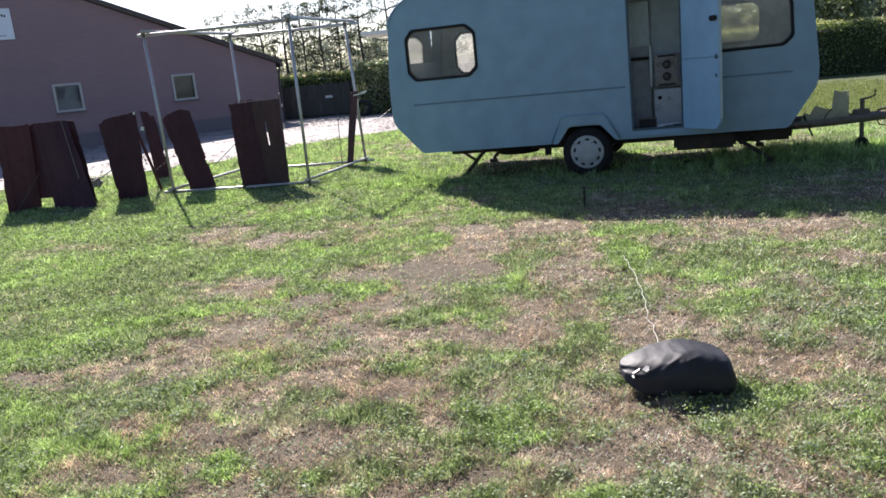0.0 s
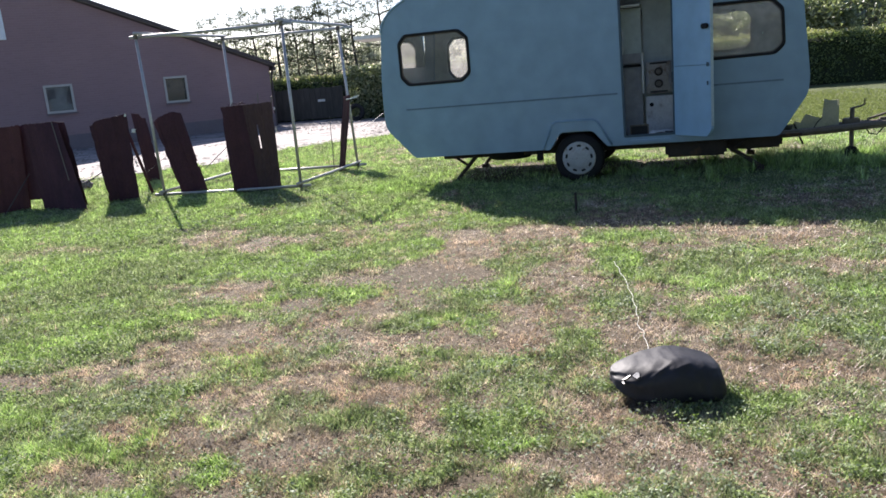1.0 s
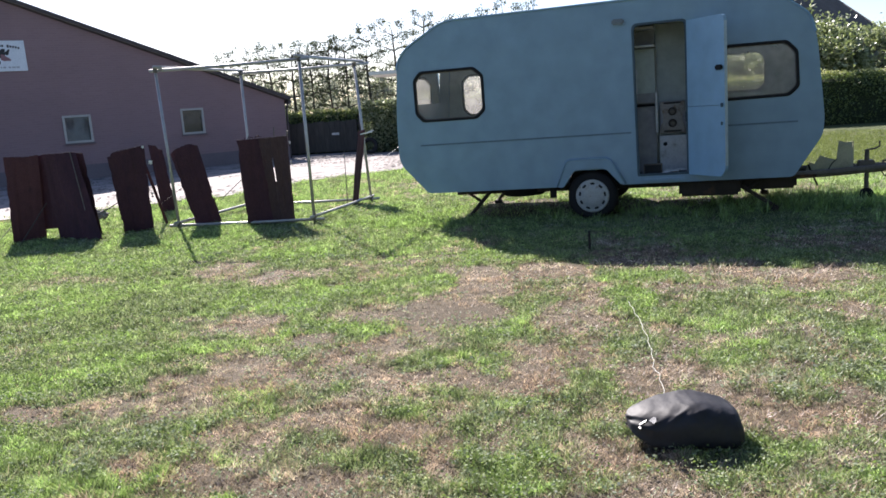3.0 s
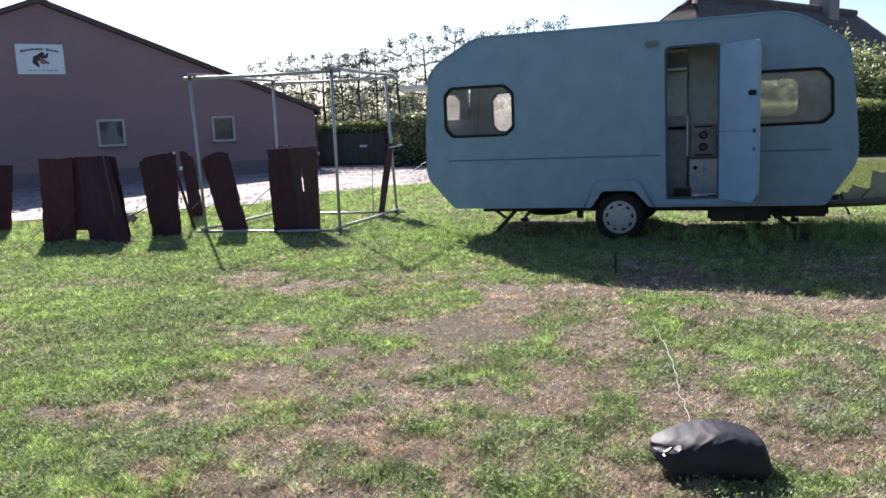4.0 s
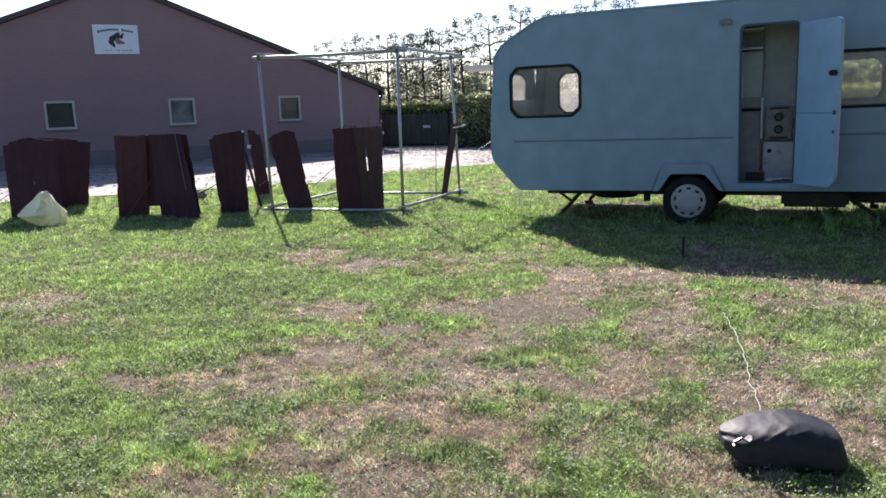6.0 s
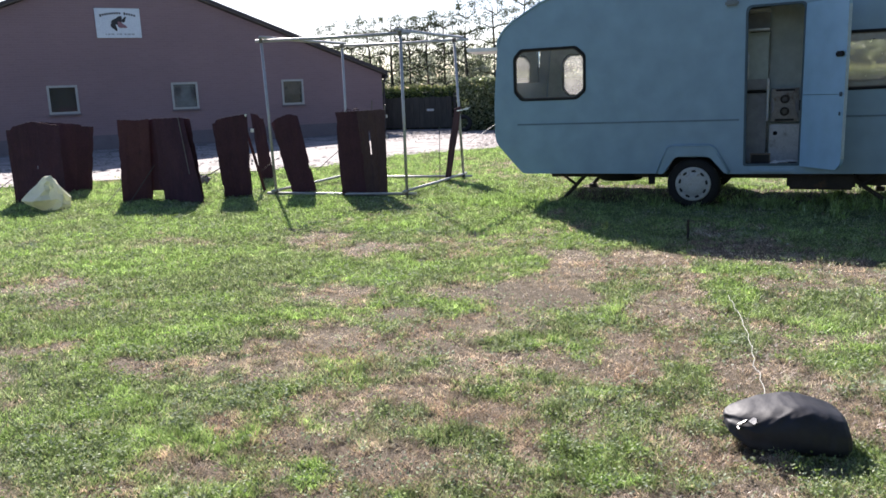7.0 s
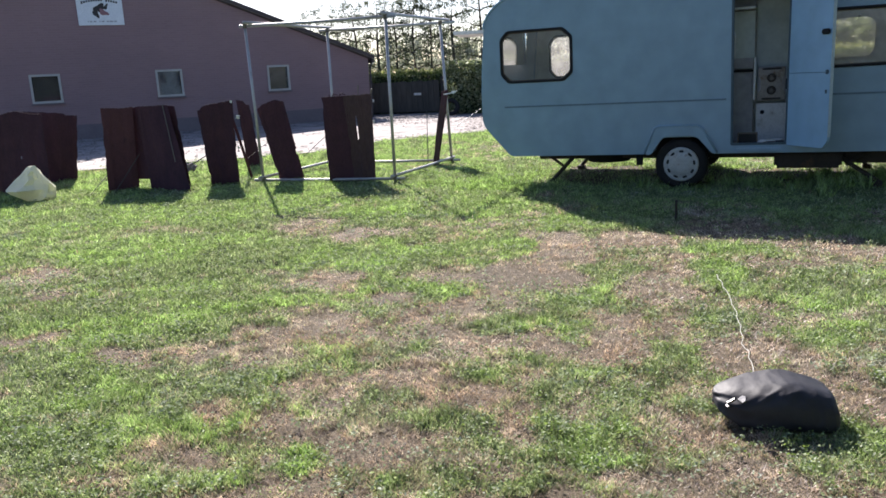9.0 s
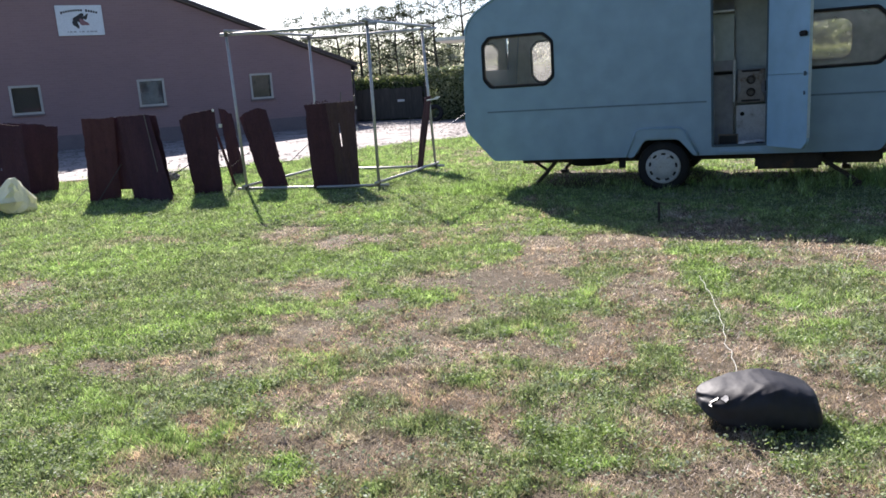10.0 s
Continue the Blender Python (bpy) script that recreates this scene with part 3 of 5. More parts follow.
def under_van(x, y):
    """Bare earth beneath the caravan, coloured dark to deepen its shade, ragged at its rim: 0 to 1."""
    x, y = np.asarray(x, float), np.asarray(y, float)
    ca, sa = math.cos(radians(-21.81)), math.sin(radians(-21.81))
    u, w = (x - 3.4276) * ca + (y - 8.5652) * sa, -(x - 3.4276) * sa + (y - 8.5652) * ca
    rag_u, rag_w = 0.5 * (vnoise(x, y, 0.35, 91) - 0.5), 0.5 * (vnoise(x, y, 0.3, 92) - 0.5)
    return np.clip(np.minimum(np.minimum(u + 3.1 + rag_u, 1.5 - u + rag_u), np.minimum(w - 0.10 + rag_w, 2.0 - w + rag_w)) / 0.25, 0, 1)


def bare_and_dimmed(x, y):
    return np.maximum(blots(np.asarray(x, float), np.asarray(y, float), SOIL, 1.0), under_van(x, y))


def rise(x, y):
    return 0.025 * (vnoise(x, y, 0.8, 9) - 0.5) + 0.012 * (vnoise(x, y, 0.22, 10) - 0.5)


xs = np.r_[[-500, -250, -120, -60, -35, -22, -16], np.arange(-12, -6, 0.16), np.arange(-6, 6, 0.07), np.arange(6, 13, 0.16), [16, 20, 26, 35, 60, 120, 250, 500]]
ys = np.r_[[-300, -120, -50, -25, -16], np.arange(-10, 1.2, 0.16), np.arange(1.2, 11.01, 0.07), np.arange(11.1, 24, 0.16), [26, 28, 30], [35, 45, 70, 120, 250, 500, 900]]
gx, gy = np.meshgrid(xs, ys)
near = ((gx > -10) & (gx < 9) & (gy > 1.2) & (gy < 13)).astype(float)
gv = np.c_[gx.ravel(), gy.ravel(), (rise(gx, gy) * near).ravel() - 0.02]
idx = np.arange(gx.size).reshape(gx.shape)
gf = np.stack([idx[:-1, :-1], idx[:-1, 1:], idx[1:, 1:], idx[1:, :-1]], -1).reshape(-1, 4)
inner = (gx > -12.1) & (gx < 13) & (gy > -10.1) & (gy < 24)
ground = soup("ground", gv, gf, "soil", attr=np.where(inner, dryness(gx, gy), 0.35).ravel(), lime=np.where(inner, bare_and_dimmed(gx, gy), 0).ravel())
tagged(ground, "lawn soil with green and dried-out brown patches", "lawn", kind="structure")

road_edge_near = [(-30, 2), (-14, 9.2), (-9, 12.6), (-7.06, 13.5), (-5.2, 14.25), (-3.2, 15.0), (-2.0, 17.0), (0.13, 18.4), (3, 20.0), (6, 21.3), (9, 22.6)]
road_edge_far = [(-44, 20), (-30, 22), (-20, 26), (-12, 29), (-8, 29), (-5, 29), (-3, 28.2), (0, 27.2), (3, 26.4), (6, 25.4), (9, 24.2)]
rv, rf, RN = [], [], 8
for (ax, ay), (bx, by) in zip(road_edge_near, road_edge_far):
    for k in range(RN + 1):
        rv.append((ax + (bx - ax) * k / RN, ay + (by - ay) * k / RN, 0.012))
for i in range(len(road_edge_near) - 1):
    for k in range(RN):
        a = i * (RN + 1) + k
        rf.append((a, a + 1, a + RN + 2, a + RN + 1))
tagged(soup("road", rv, rf, "gravel"), "pale sunlit gravel track beside the barn", "track", kind="structure")


def on_road(x, y):
    edge = np.interp(x, [p[0] for p in road_edge_near], [p[1] for p in road_edge_near])
    return (y > edge + 0.55 * vnoise(x, y, 0.4, 77)) & (x < 8)


def loose_stones():
    n = 14000
    x = rng.uniform(-12, 7, n)
    e0 = np.interp(x, [p[0] for p in road_edge_near], [p[1] for p in road_edge_near])
    e1 = np.interp(x, [p[0] for p in road_edge_far], [p[1] for p in road_edge_far])
    y = e0 + 0.15 + (e1 - e0 - 0.3) * rng.random(n)
    keep = vnoise(x, y, 1.4, 81) + 0.5 * vnoise(x, y, 0.4, 82) > 0.55 + 0.4 * rng.random(n)
    x, y = x[keep], y[keep]
    n = len(x)
    r, turn = 0.012 + 0.04 * rng.random(n) ** 2, rng.uniform(0, 6.283, n)
    ring_pts = [np.c_[x + r * np.cos(turn + k * 1.571) * (1 + 0.4 * (k % 2)), y + r * np.sin(turn + k * 1.571), np.full(n, 0.006)] for k in range(4)]
    v = np.stack([*ring_pts, np.c_[x, y, 0.012 + r * rng.uniform(0.5, 1.0, n)]], 1).reshape(-1, 3)
    i = np.arange(n)[:, None] * 5
    f = np.concatenate([np.concatenate([i + k, i + (k + 1) % 4, i + 4], 1) for k in range(4)])
    tagged(soup("gravel", v, f, "stone"), "loose grey-brown stones on the gravel track", "gravel", kind="stuff")


loose_stones()


# ---- grass ----
def sector(n, near, far, power):
    """Points spread over the part of the lawn in front of the caravan, thinning out softly at its rim."""
    d = near + far * rng.random(n) ** power - 0.9 * rng.random(n) ** 3
    a = np.radians(90 - np.clip(rng.uniform(-37, 37, n) + rng.normal(0, 5, n), -60, 60))
    return d * np.cos(a), d * np.sin(a), d


def blades(name, x, y, h, w, lean, dry, lime, label, category, sunk=0.024, material="grass"):
    """One tapering, leaning blade at each point."""
    n = len(x)
    turn, to = rng.uniform(0, 6.283, n), rng.uniform(0, 6.283, n)
    base = np.c_[x, y, np.where((x > -10) & (x < 9) & (y > 1.2) & (y < 13), rise(x, y), 0) - sunk]
    side = np.c_[np.cos(turn), np.sin(turn), np.zeros(n)] * w[:, None]
    tip = np.c_[np.cos(to) * lean * h, np.sin(to) * lean * h, h]
    v = np.stack([base - side, base + side, base + tip], 1).reshape(-1, 3)
    ob = soup(name, v, np.arange(3 * n).reshape(-1, 3), material, attr=np.repeat(dry, 3), lime=np.repeat(lime, 3))
    return tagged(ob, label, category, kind="stuff")


def grass_field():
    n = 1540000
    x, y, d = sector(n, 1.5, 23.0, 1.95)
    m = n // 3
    x[:m], y[:m] = rng.uniform(-10.5, 11.5, m), rng.uniform(-6, 20, m)
    d = np.hypot(x, y)
    dry = dryness(x, y)
    tall = (0.40 * vnoise(x, y, 0.25, 21) + 0.60 * vnoise(x, y, 0.07, 22)) ** 2 * 2.4
    keep = ~on_road(x, y) & (y < 23) & (rng.random(n) < (1.0 - 0.25 * dry) * (1 - 0.85 * bare_and_dimmed(x, y))) & (x > -12) & (x < 13)
    x, y, dry, tall, d = x[keep], y[keep], dry[keep], tall[keep], d[keep]
    n = len(x)
    h = (0.015 + 0.024 * tall) * (1 - 0.5 * dry) * (0.6 + 0.8 * rng.random(n)) * np.clip(0.8 + d / 22, 1, 1.6)
    w = 0.0011 + 0.00046 * d * (0.5 + rng.random(n))
    lean = rng.uniform(0.2, 1.1, n) * (1 + 0.7 * dry)
    mixd = np.clip((dry + rng.normal(0, 0.24, n) - 0.47) * 3.2 + 0.5, 0.03, 1)
    far = (y > 11.5 + 1.2 * vnoise(x, y, 1.5, 25)) & (x > 1.5)
    blades("mown_grass", x[far], y[far], h[far] * 0.7, w[far] * 0.8, lean[far], mixd[far], np.zeros(far.sum()), "evenly mown lawn beyond the caravan", "grass", material="mown_grass")
    x, y, h, w, lean, mixd = (v[~far] for v in (x, y, h, w, lean, mixd))
    blades("grass", x, y, h, w, lean, mixd, limeness(x, y), "short uneven lawn grass, green with straw-coloured dry blades", "grass")


def leaves_over(name, n, count, chance, size, grow, spread, lift, flat, material, label):
    """Low broad leaves in little rosettes wherever chance lets them grow."""
    x, y, d = sector(n, 1.7, 10.5, 1.3)
    keep = (rng.random(n) < chance(x, y) * (1 - 0.9 * under_van(x, y))) & ~on_road(x, y)
    x, y, d = x[keep], y[keep], d[keep]
    cx = np.repeat(x, count) + rng.normal(0, spread, len(x) * count)
    cy = np.repeat(y, count) + rng.normal(0, spread, len(x) * count)
    v, f = leaf_cloud(np.c_[cx, cy, 0.004 + lift * rng.random(len(cx)) + rise(cx, cy)], np.repeat(size + grow * d, count), flat=flat)
    tagged(soup(name, v, f, material), label, "weeds", kind="stuff")


def grass_tufts():
    grass_field()
    n = 13000
    x, y, d = sector(n, 1.7, 12.0, 1.25)
    keep = (rng.random(n) < 0.9 - 0.95 * np.maximum(dryness(x, y), under_van(x, y))) & ~on_road(x, y)
    x, y, d = x[keep], y[keep], d[keep]
    k = 18
    bx, by = np.repeat(x, k) + rng.normal(0, 0.024, len(x) * k), np.repeat(y, k) + rng.normal(0, 0.024, len(x) * k)
    m = len(bx)
    dry = np.clip(0.75 * dryness(bx, by) + rng.normal(-0.05, 0.12, m), 0, 1)
    blades("grass_tuft", bx, by, 0.016 + 0.022 * rng.random(m), 0.0012 + 0.0004 * np.repeat(d, k), rng.uniform(0.3, 1.3, m), dry, limeness(bx, by), "tufts of taller green grass in the lawn", "grass", 0.02)
    # uncut weeds along the caravan
    n = 1300
    u, w = rng.uniform(-2.0, 2.6, n), rng.normal(0.45, 0.3, n)
    u[260:420], w[260:420] = rng.uniform(-3.9, -2.5, 160), rng.uniform(-0.45, 0.5, 160)
    u[420:520], w[420:520] = rng.uniform(-0.75, -0.2, 100), rng.uniform(0.05, 0.4, 100)
    u[520:], w[520:] = rng.uniform(0.2, 3.6, 780), rng.uniform(0.15, 1.5, 780)
    ca, sa = math.cos(radians(-21.81)), math.sin(radians(-21.81))
    x, y = 3.4276 + u * ca - w * sa, 8.5652 + u * sa + w * ca
    k = 22
    bx, by = np.repeat(x, k) + rng.normal(0, 0.03, n * k), np.repeat(y, k) + rng.normal(0, 0.03, n * k)
    m = n * k
    thin = rng.random(n) > 0.8 * under_van(x, y) * (u < 0.9)
    h = np.repeat(thin, k) * np.repeat(np.where(u > 0.2, rng.uniform(0.04, 0.30, n) * rng.random(n) ** 0.5, np.where(u > -2.1, rng.uniform(0.05, 0.17, n), rng.uniform(0.05, 0.12, n))), k) * rng.uniform(0.4, 1, m)
    blades("tall_weed", bx, by, h, np.full(m, 0.008), rng.uniform(0.1, 0.8, m), np.zeros(m), np.full(m, 0.85), "uncut weeds standing along the foot of the caravan", "weeds", 0.02)
    colony = lambda x, y: 0.55 * vnoise(x, y, 0.6, 71) + 0.45 * vnoise(x, y, 0.2, 72)
    # pale weed leaves whose whitish colour stands in for sun glints
    leaves_over("whitened_weed", 26000, 4, lambda x, y: np.clip((colony(x, y) - 0.54) * 4 + blots(x, y, PALE, 0.65), 0.03, 1) * (1 - 0.7 * dryness(x, y)), 0.0068, 0.0009, 0.015, 0.018, 0.55, "glint_weed", "pale grey-green leaves, whitened for glints, scattered through the lawn")
    leaves_over("clover", 52000, 5, lambda x, y: (0.8 - 0.8 * dryness(x, y)) * (0.35 + 0.65 * (vnoise(x, y, 0.4, 31) > 0.42)), 0.0056, 0.0007, 0.017, 0.024, 0.6, "weed", "low clover and broad-leaved weeds in the lawn")
    # bleached straws lying flat
    n = 14000
    x, y, d = sector(n, 1.7, 8.0, 1.2)
    keep = rng.random(n) < 0.15 + 0.75 * dryness(x, y)
    x, y, d = x[keep], y[keep], d[keep]
    n = len(x)
    a, half = rng.uniform(0, 3.1416, n), rng.uniform(0.003, 0.009, n)
    way, over = np.c_[np.cos(a), np.sin(a), rng.uniform(-0.25, 0.25, n)] * half[:, None], np.c_[-np.sin(a), np.cos(a), np.full(n, 0.4)] * (0.0008 + 0.0003 * d)[:, None]
    c = np.c_[x, y, rise(x, y) + rng.uniform(-0.012, 0.006, n)]
    v = np.stack([c - way, c + over, c + way, c - over], 1).reshape(-1, 3)
    tagged(soup("dry_straw", v, np.arange(4 * n).reshape(-1, 4), "dry_straw"), "bleached dead grass stems lying on the dry patches", "dead grass", kind="stuff")


# ---- caravan ----
CW = 2.06
SHELL = [(-3.53, 2.03), (-3.40, 2.185), (-2.90, 2.462), (0.60, 2.462), (0.89, 2.31), (1.15, 2.11), (1.215, 1.85), (1.292, 1.02), (1.272, 0.84), (0.99, 0.405),
         (-0.84, 0.395), (-1.02, 0.585), (-1.396, 0.585), (-1.53, 0.395), (-3.24, 0.385), (-3.60, 0.78), (-3.60, 1.28)]
SHELL_R = [0.12, 0.12, 0.15, 0.18, 0.1, 0.1, 0.2, 0.15, 0.06, 0.05, 0.01, 0.05, 0.05, 0.01, 0.05, 0.10, 0.3]
WIN_L = [(-3.325, 1.79), (-3.235, 1.885), (-2.555, 1.885), (-2.445, 1.785), (-2.445, 1.375), (-2.55, 1.285), (-3.235, 1.285), (-3.325, 1.385)]
WIN_R = [(0.195, 1.765), (0.305, 1.860), (0.915, 1.856), (1.02, 1.743), (1.035, 1.378), (0.94, 1.288), (0.305, 1.280), (0.205, 1.388)]
FAR_R = [(0.22, 1.78), (0.30, 1.86), (0.78, 1.86), (0.86, 1.78), (0.86, 1.42), (0.78, 1.33), (0.30, 1.33), (0.22, 1.42)]
DOOR = [(-0.675, 2.185), (-0.105, 2.185), (-0.105, 0.50), (-0.655, 0.495)]


def shrunk(loop, by):
    cx, cz = sum(p[0] for p in loop) / len(loop), sum(p[1] for p in loop) / len(loop)
    hx, hz = max(p[0] for p in loop) - cx, max(p[1] for p in loop) - cz
    return [(cx + (x - cx) * (1 - by / hx), cz + (z - cz) * (1 - by / hz)) for x, z in loop]


def pane_mesh(loop, y):
    bm = bmesh.new()
    bm.faces.new([bm.verts.new((x, y, z)) for x, z in loop])
    return bm


def caravan_window(van, loop, y, out):
    """A rubber-edged acrylic window in a side wall; out is -1 on the near side."""
    o = fillet(loop, 0.035, 3)
    w = part("window", ring(shrunk(o, -0.011), shrunk(o, 0.017), y + out * 0.008, y - out * 0.034), "rubber", van, "rounded caravan window in a black rubber seal", True)
    part("inner_rim", ring(shrunk(o, 0.017), shrunk(o, 0.027), y - out * 0.004, y - out * 0.02), "drawbar", w, "pale inner rim")
    p = part("pane", pane_mesh(shrunk(o, 0.025), y - out * 0.010), ("milky" if loop[0][0] < 0 else "hazy") if out > 0 else ("glass" if loop[0][0] < 0 else "veiled"), w, "dusty acrylic pane")
    p.visible_shadow = False
    return w


def wheel(parent, x, y, z, out=-1):
    """A road wheel with a tyre and a slotted plastic cover; its face looks towards out."""
    R = 0.295
    bm = lathe([(0.17, 0.09), (0.235, 0.088), (0.275, 0.075), (0.292, 0.05), (R, 0.02), (R, -0.02), (0.292, -0.05), (0.275, -0.075), (0.235, -0.088), (0.17, -0.08)], 44)
    bm.transform(Matrix.Translation((x, y, z)))
    t = part("wheel", bm, "rubber", parent, "black tyre with a silver slotted wheel cover", True)
    bm = lathe([(0.0, -0.098), (0.05, -0.100), (0.12, -0.104), (0.135, -0.095), (0.165, -0.093), (0.186, -0.097), (0.196, -0.088), (0.197, -0.07), (0.0, -0.06)], 44)
    bm.transform(Matrix.Translation((x, y, z)))
    c = part("wheel_cover", bm, "cover", t, "dirty silver plastic wheel cover", True)
    for k in range(9):
        a = 2 * math.pi * (k + 0.05) / 9
        bm = block((-0.026, -0.103, 0.136), (0.026, -0.085, 0.161), 0.006)
        bm.transform(Matrix.Translation((x, y, z)) @ Matrix.Rotation(a, 4, "Y"))
        part("slot", bm, "slot", t)


def caravan():
    van = thing("caravan", pose(3.4276, 8.5652, 0, 0, -0.6, -21.81), "faded light blue touring caravan with its door open, on the lawn", "caravan")
    outline = fillet(SHELL, SHELL_R, 6)
    holes = [fillet(WIN_L, 0.035, 3), fillet(WIN_R, 0.035, 3)]
    door_hole = fillet(DOOR, [0.07, 0.06, 0.02, 0.02], 4)
    part("side_wall", plate(outline, [*holes, door_hole], 0, 0.03), "blue", van)
    far_r = fillet(FAR_R, 0.035, 3)
    part("far_side_wall", plate(outline, [holes[0], far_r], CW - 0.03, CW), "blue", van)
    # roof, ends and floor follow the outline, with a window in each end
    bm = bmesh.new()
    n, inside = len(outline), shrunk(outline, 0.028)
    for i in range(n):
        (x0, z0), (x1, z1), (u0, w0), (u1, w1) = outline[i - 1], outline[i], inside[i - 1], inside[i]
        mx, mz = (x0 + x1) / 2, (z0 + z1) / 2
        if -1.55 < mx < -0.82 and mz < 0.62:
            continue
        rear, front = mx < -3.3 and 1.30 < mz < 1.95 and abs(z1 - z0) > 0.2, mx > 1.15 and 1.2 < mz < 1.8 and abs(z1 - z0) > 0.2
        spans = [(0.031, CW - 0.031)]
        if rear or front:
            spans = [(0.031, 0.35), (CW - 0.35, CW - 0.031)]
        for ya, yb in spans:
            ends = [[bm.verts.new((x, y, z)) for x, z in ((x0, z0), (x1, z1), (u1, w1), (u0, w0))] for y in (ya, yb)]
            for k in range(4):
                bm.faces.new((ends[0][k], ends[0][(k + 1) % 4], ends[1][(k + 1) % 4], ends[1][k]))
    bmesh.ops.remove_doubles(bm, verts=bm.verts, dist=0.0003)
    part("shell", bm, "blue", van)
    for loop, y, out in ((WIN_L, 0, -1), (WIN_R, 0, -1), (WIN_L, CW, 1), (FAR_R, CW, 1)):
        caravan_window(van, loop, y, out)
    for x0, x1, z0, z1 in ((-3.575, -3.555, 1.27, 1.95), (1.205, 1.235, 1.22, 1.80)):
        bm = bmesh.new()
        bm.faces.new([bm.verts.new(p) for p in (((x0 if x0 < 0 else x1), 0.35, z0), ((x0 if x0 < 0 else x1), CW - 0.35, z0), ((x1 if x0 < 0 else x0), CW - 0.35, z1), ((x1 if x0 < 0 else x0), 0.35, z1))])
        part("end_pane", bm, "frosted", van, "scratched acrylic end window")
    # edge rails, crease lines, arch trim
    part("edge_rail", rod([(x, -0.004, z) for x, z in outline[:44]], 0.013, 6), "blue_trim", van, "raised rail along the roof edge")
    # crease shade put into colour: thin strips of darker blue
    for a, b, z in ((-3.30, -0.72, 0.99), (-0.02, 1.03, 1.002)):
        part("crease", block((a, -0.005, z - 0.009), (b, 0.002, z + 0.011), 0.002), "blue_shade", van, "strip coloured dark as the shade of a pressed crease")
    o = [(-1.60, 0.395), (-1.47, 0.715), (-0.99, 0.715), (-0.80, 0.41), (-0.855, 0.40), (-1.03, 0.60), (-1.39, 0.60), (-1.525, 0.39)]
    part("arch_trim", plate(fillet(o, 0.05, 4), (), -0.028, -0.001), "blue", van, "raised blue wheel arch trim")
    part("arch_lip", rod([(-1.60, -0.022, 0.40), (-1.49, -0.022, 0.69), (-1.44, -0.022, 0.715), (-1.02, -0.022, 0.715), (-0.97, -0.022, 0.69), (-0.805, -0.022, 0.415)], 0.013, 8), "blue", van, "rounded lip of the wheel arch", True)
    part("wheel_housing", plate([(-1.55, 0.33), (-1.42, 0.64), (-0.99, 0.64), (-0.83, 0.33)], (), 0.30, 0.32), "slot", van)
    part("housing_top", block((-1.53, 0.03, 0.60), (-0.87, 0.32, 0.62)), "slot", van)
    wheel(van, -1.198, 0.115, 0.272)
    wheel(van, -1.198, CW - 0.115, 0.272)
    # lamp above the door
    lm = part("side_lamp", block((-0.90, -0.035, 2.20), (-0.76, -0.001, 2.265), 0.016), "lamp", van, "yellowed outside lamp")
    part("base_plate", block((-0.912, -0.008, 2.19), (-0.748, -0.0005, 2.275), 0.003), "blue", lm)
    # door leaf swung outwards past square
    hinge = new("door")
    hinge.parent = van
    hinge.matrix_basis = pose(-0.085, -0.02, 0, 0, 0, -49)
    tagged(hinge, "light blue caravan door standing open")
    part("lower_leaf", plate([p for p in fillet([(0.0, 1.236), (0.575, 1.236), (0.575, 0.56), (0.51, 0.485), (0.0, 0.485)], [0.005, 0.005, 0.03, 0.03, 0.02], 4)], (), -0.018, 0.018), "blue_trim", hinge)
    part("upper_leaf", plate(fillet([(0.0, 2.17), (0.575, 2.17), (0.575, 1.242), (0.0, 1.242)], [0.02, 0.07, 0.005, 0.005], 4), (), -0.018, 0.018), "blue_trim", hinge)
    part("edge_strip", block((0.575, -0.019, 0.60), (0.580, 0.019, 2.10), 0.002), "pale_blue", hinge, "pale aluminium edge strip")
    h = part("handle", block((0.452, -0.045, 1.605), (0.562, -0.018, 1.660), 0.012), "rubber", hinge, "black door handle")
    part("latch", block((0.52, -0.03, 1.22), (0.555, -0.018, 1.265), 0.004), "blue_dark", hinge)
    part("latch", block((0.52, -0.028, 1.03), (0.545, -0.018, 1.07), 0.004), "blue_dark", hinge)
    for z in (0.62, 1.05, 1.45, 2.02):
        part("hinge", rod([(-0.088, -0.022, z), (-0.088, -0.022, z + 0.09)], 0.012, 8), "blue_dark", van)
    # door frame and sill
    part("door_frame", ring(shrunk(door_hole, -0.012), shrunk(door_hole, 0.012), -0.006, 0.05), "blue_dark", van, "dark door seal")
    part("sill", block((-0.60, -0.03, 0.415), (-0.14, 0.12, 0.455), 0.008), "blue", van, "painted metal door sill")
    # inside
    for x0, x1, m in ((-3.15, -1.56, 0.032), (-1.558, -0.832, 0.33), (-0.83, 0.97, 0.032)):
        part("floor_board", block((x0, m, 0.42), (x1, CW - m, 0.46)), "inner_dark", van)
    part("wall_lining", plate(shrunk(outline, 0.05), [fillet(WIN_L, 0.035, 3), far_r], CW - 0.05, CW - 0.032), "inner", van, "grey-green lining board")
    part("side_lining", plate(shrunk(outline, 0.05), [*holes, door_hole], 0.031, 0.044), "inner", van, "grey-green lining board")
    part("partition", block((-0.80, 0.05, 0.46), (-0.77, 0.70, 2.40)), "inner", van)
    part("cupboard_back", block((-1.35, 0.72, 0.46), (-0.48, 0.74, 2.40)), "inner_dark", van)
    for z in (1.95, 2.16):
        part("shelf", block((-0.76, 0.42, z), (-0.47, 0.72, z + 0.025), 0.003), "inner_white", van, "white shelf")
    part("cupboard_door", block((-0.76, 0.60, 1.30), (-0.475, 0.62, 1.94), 0.004), "inner", van)
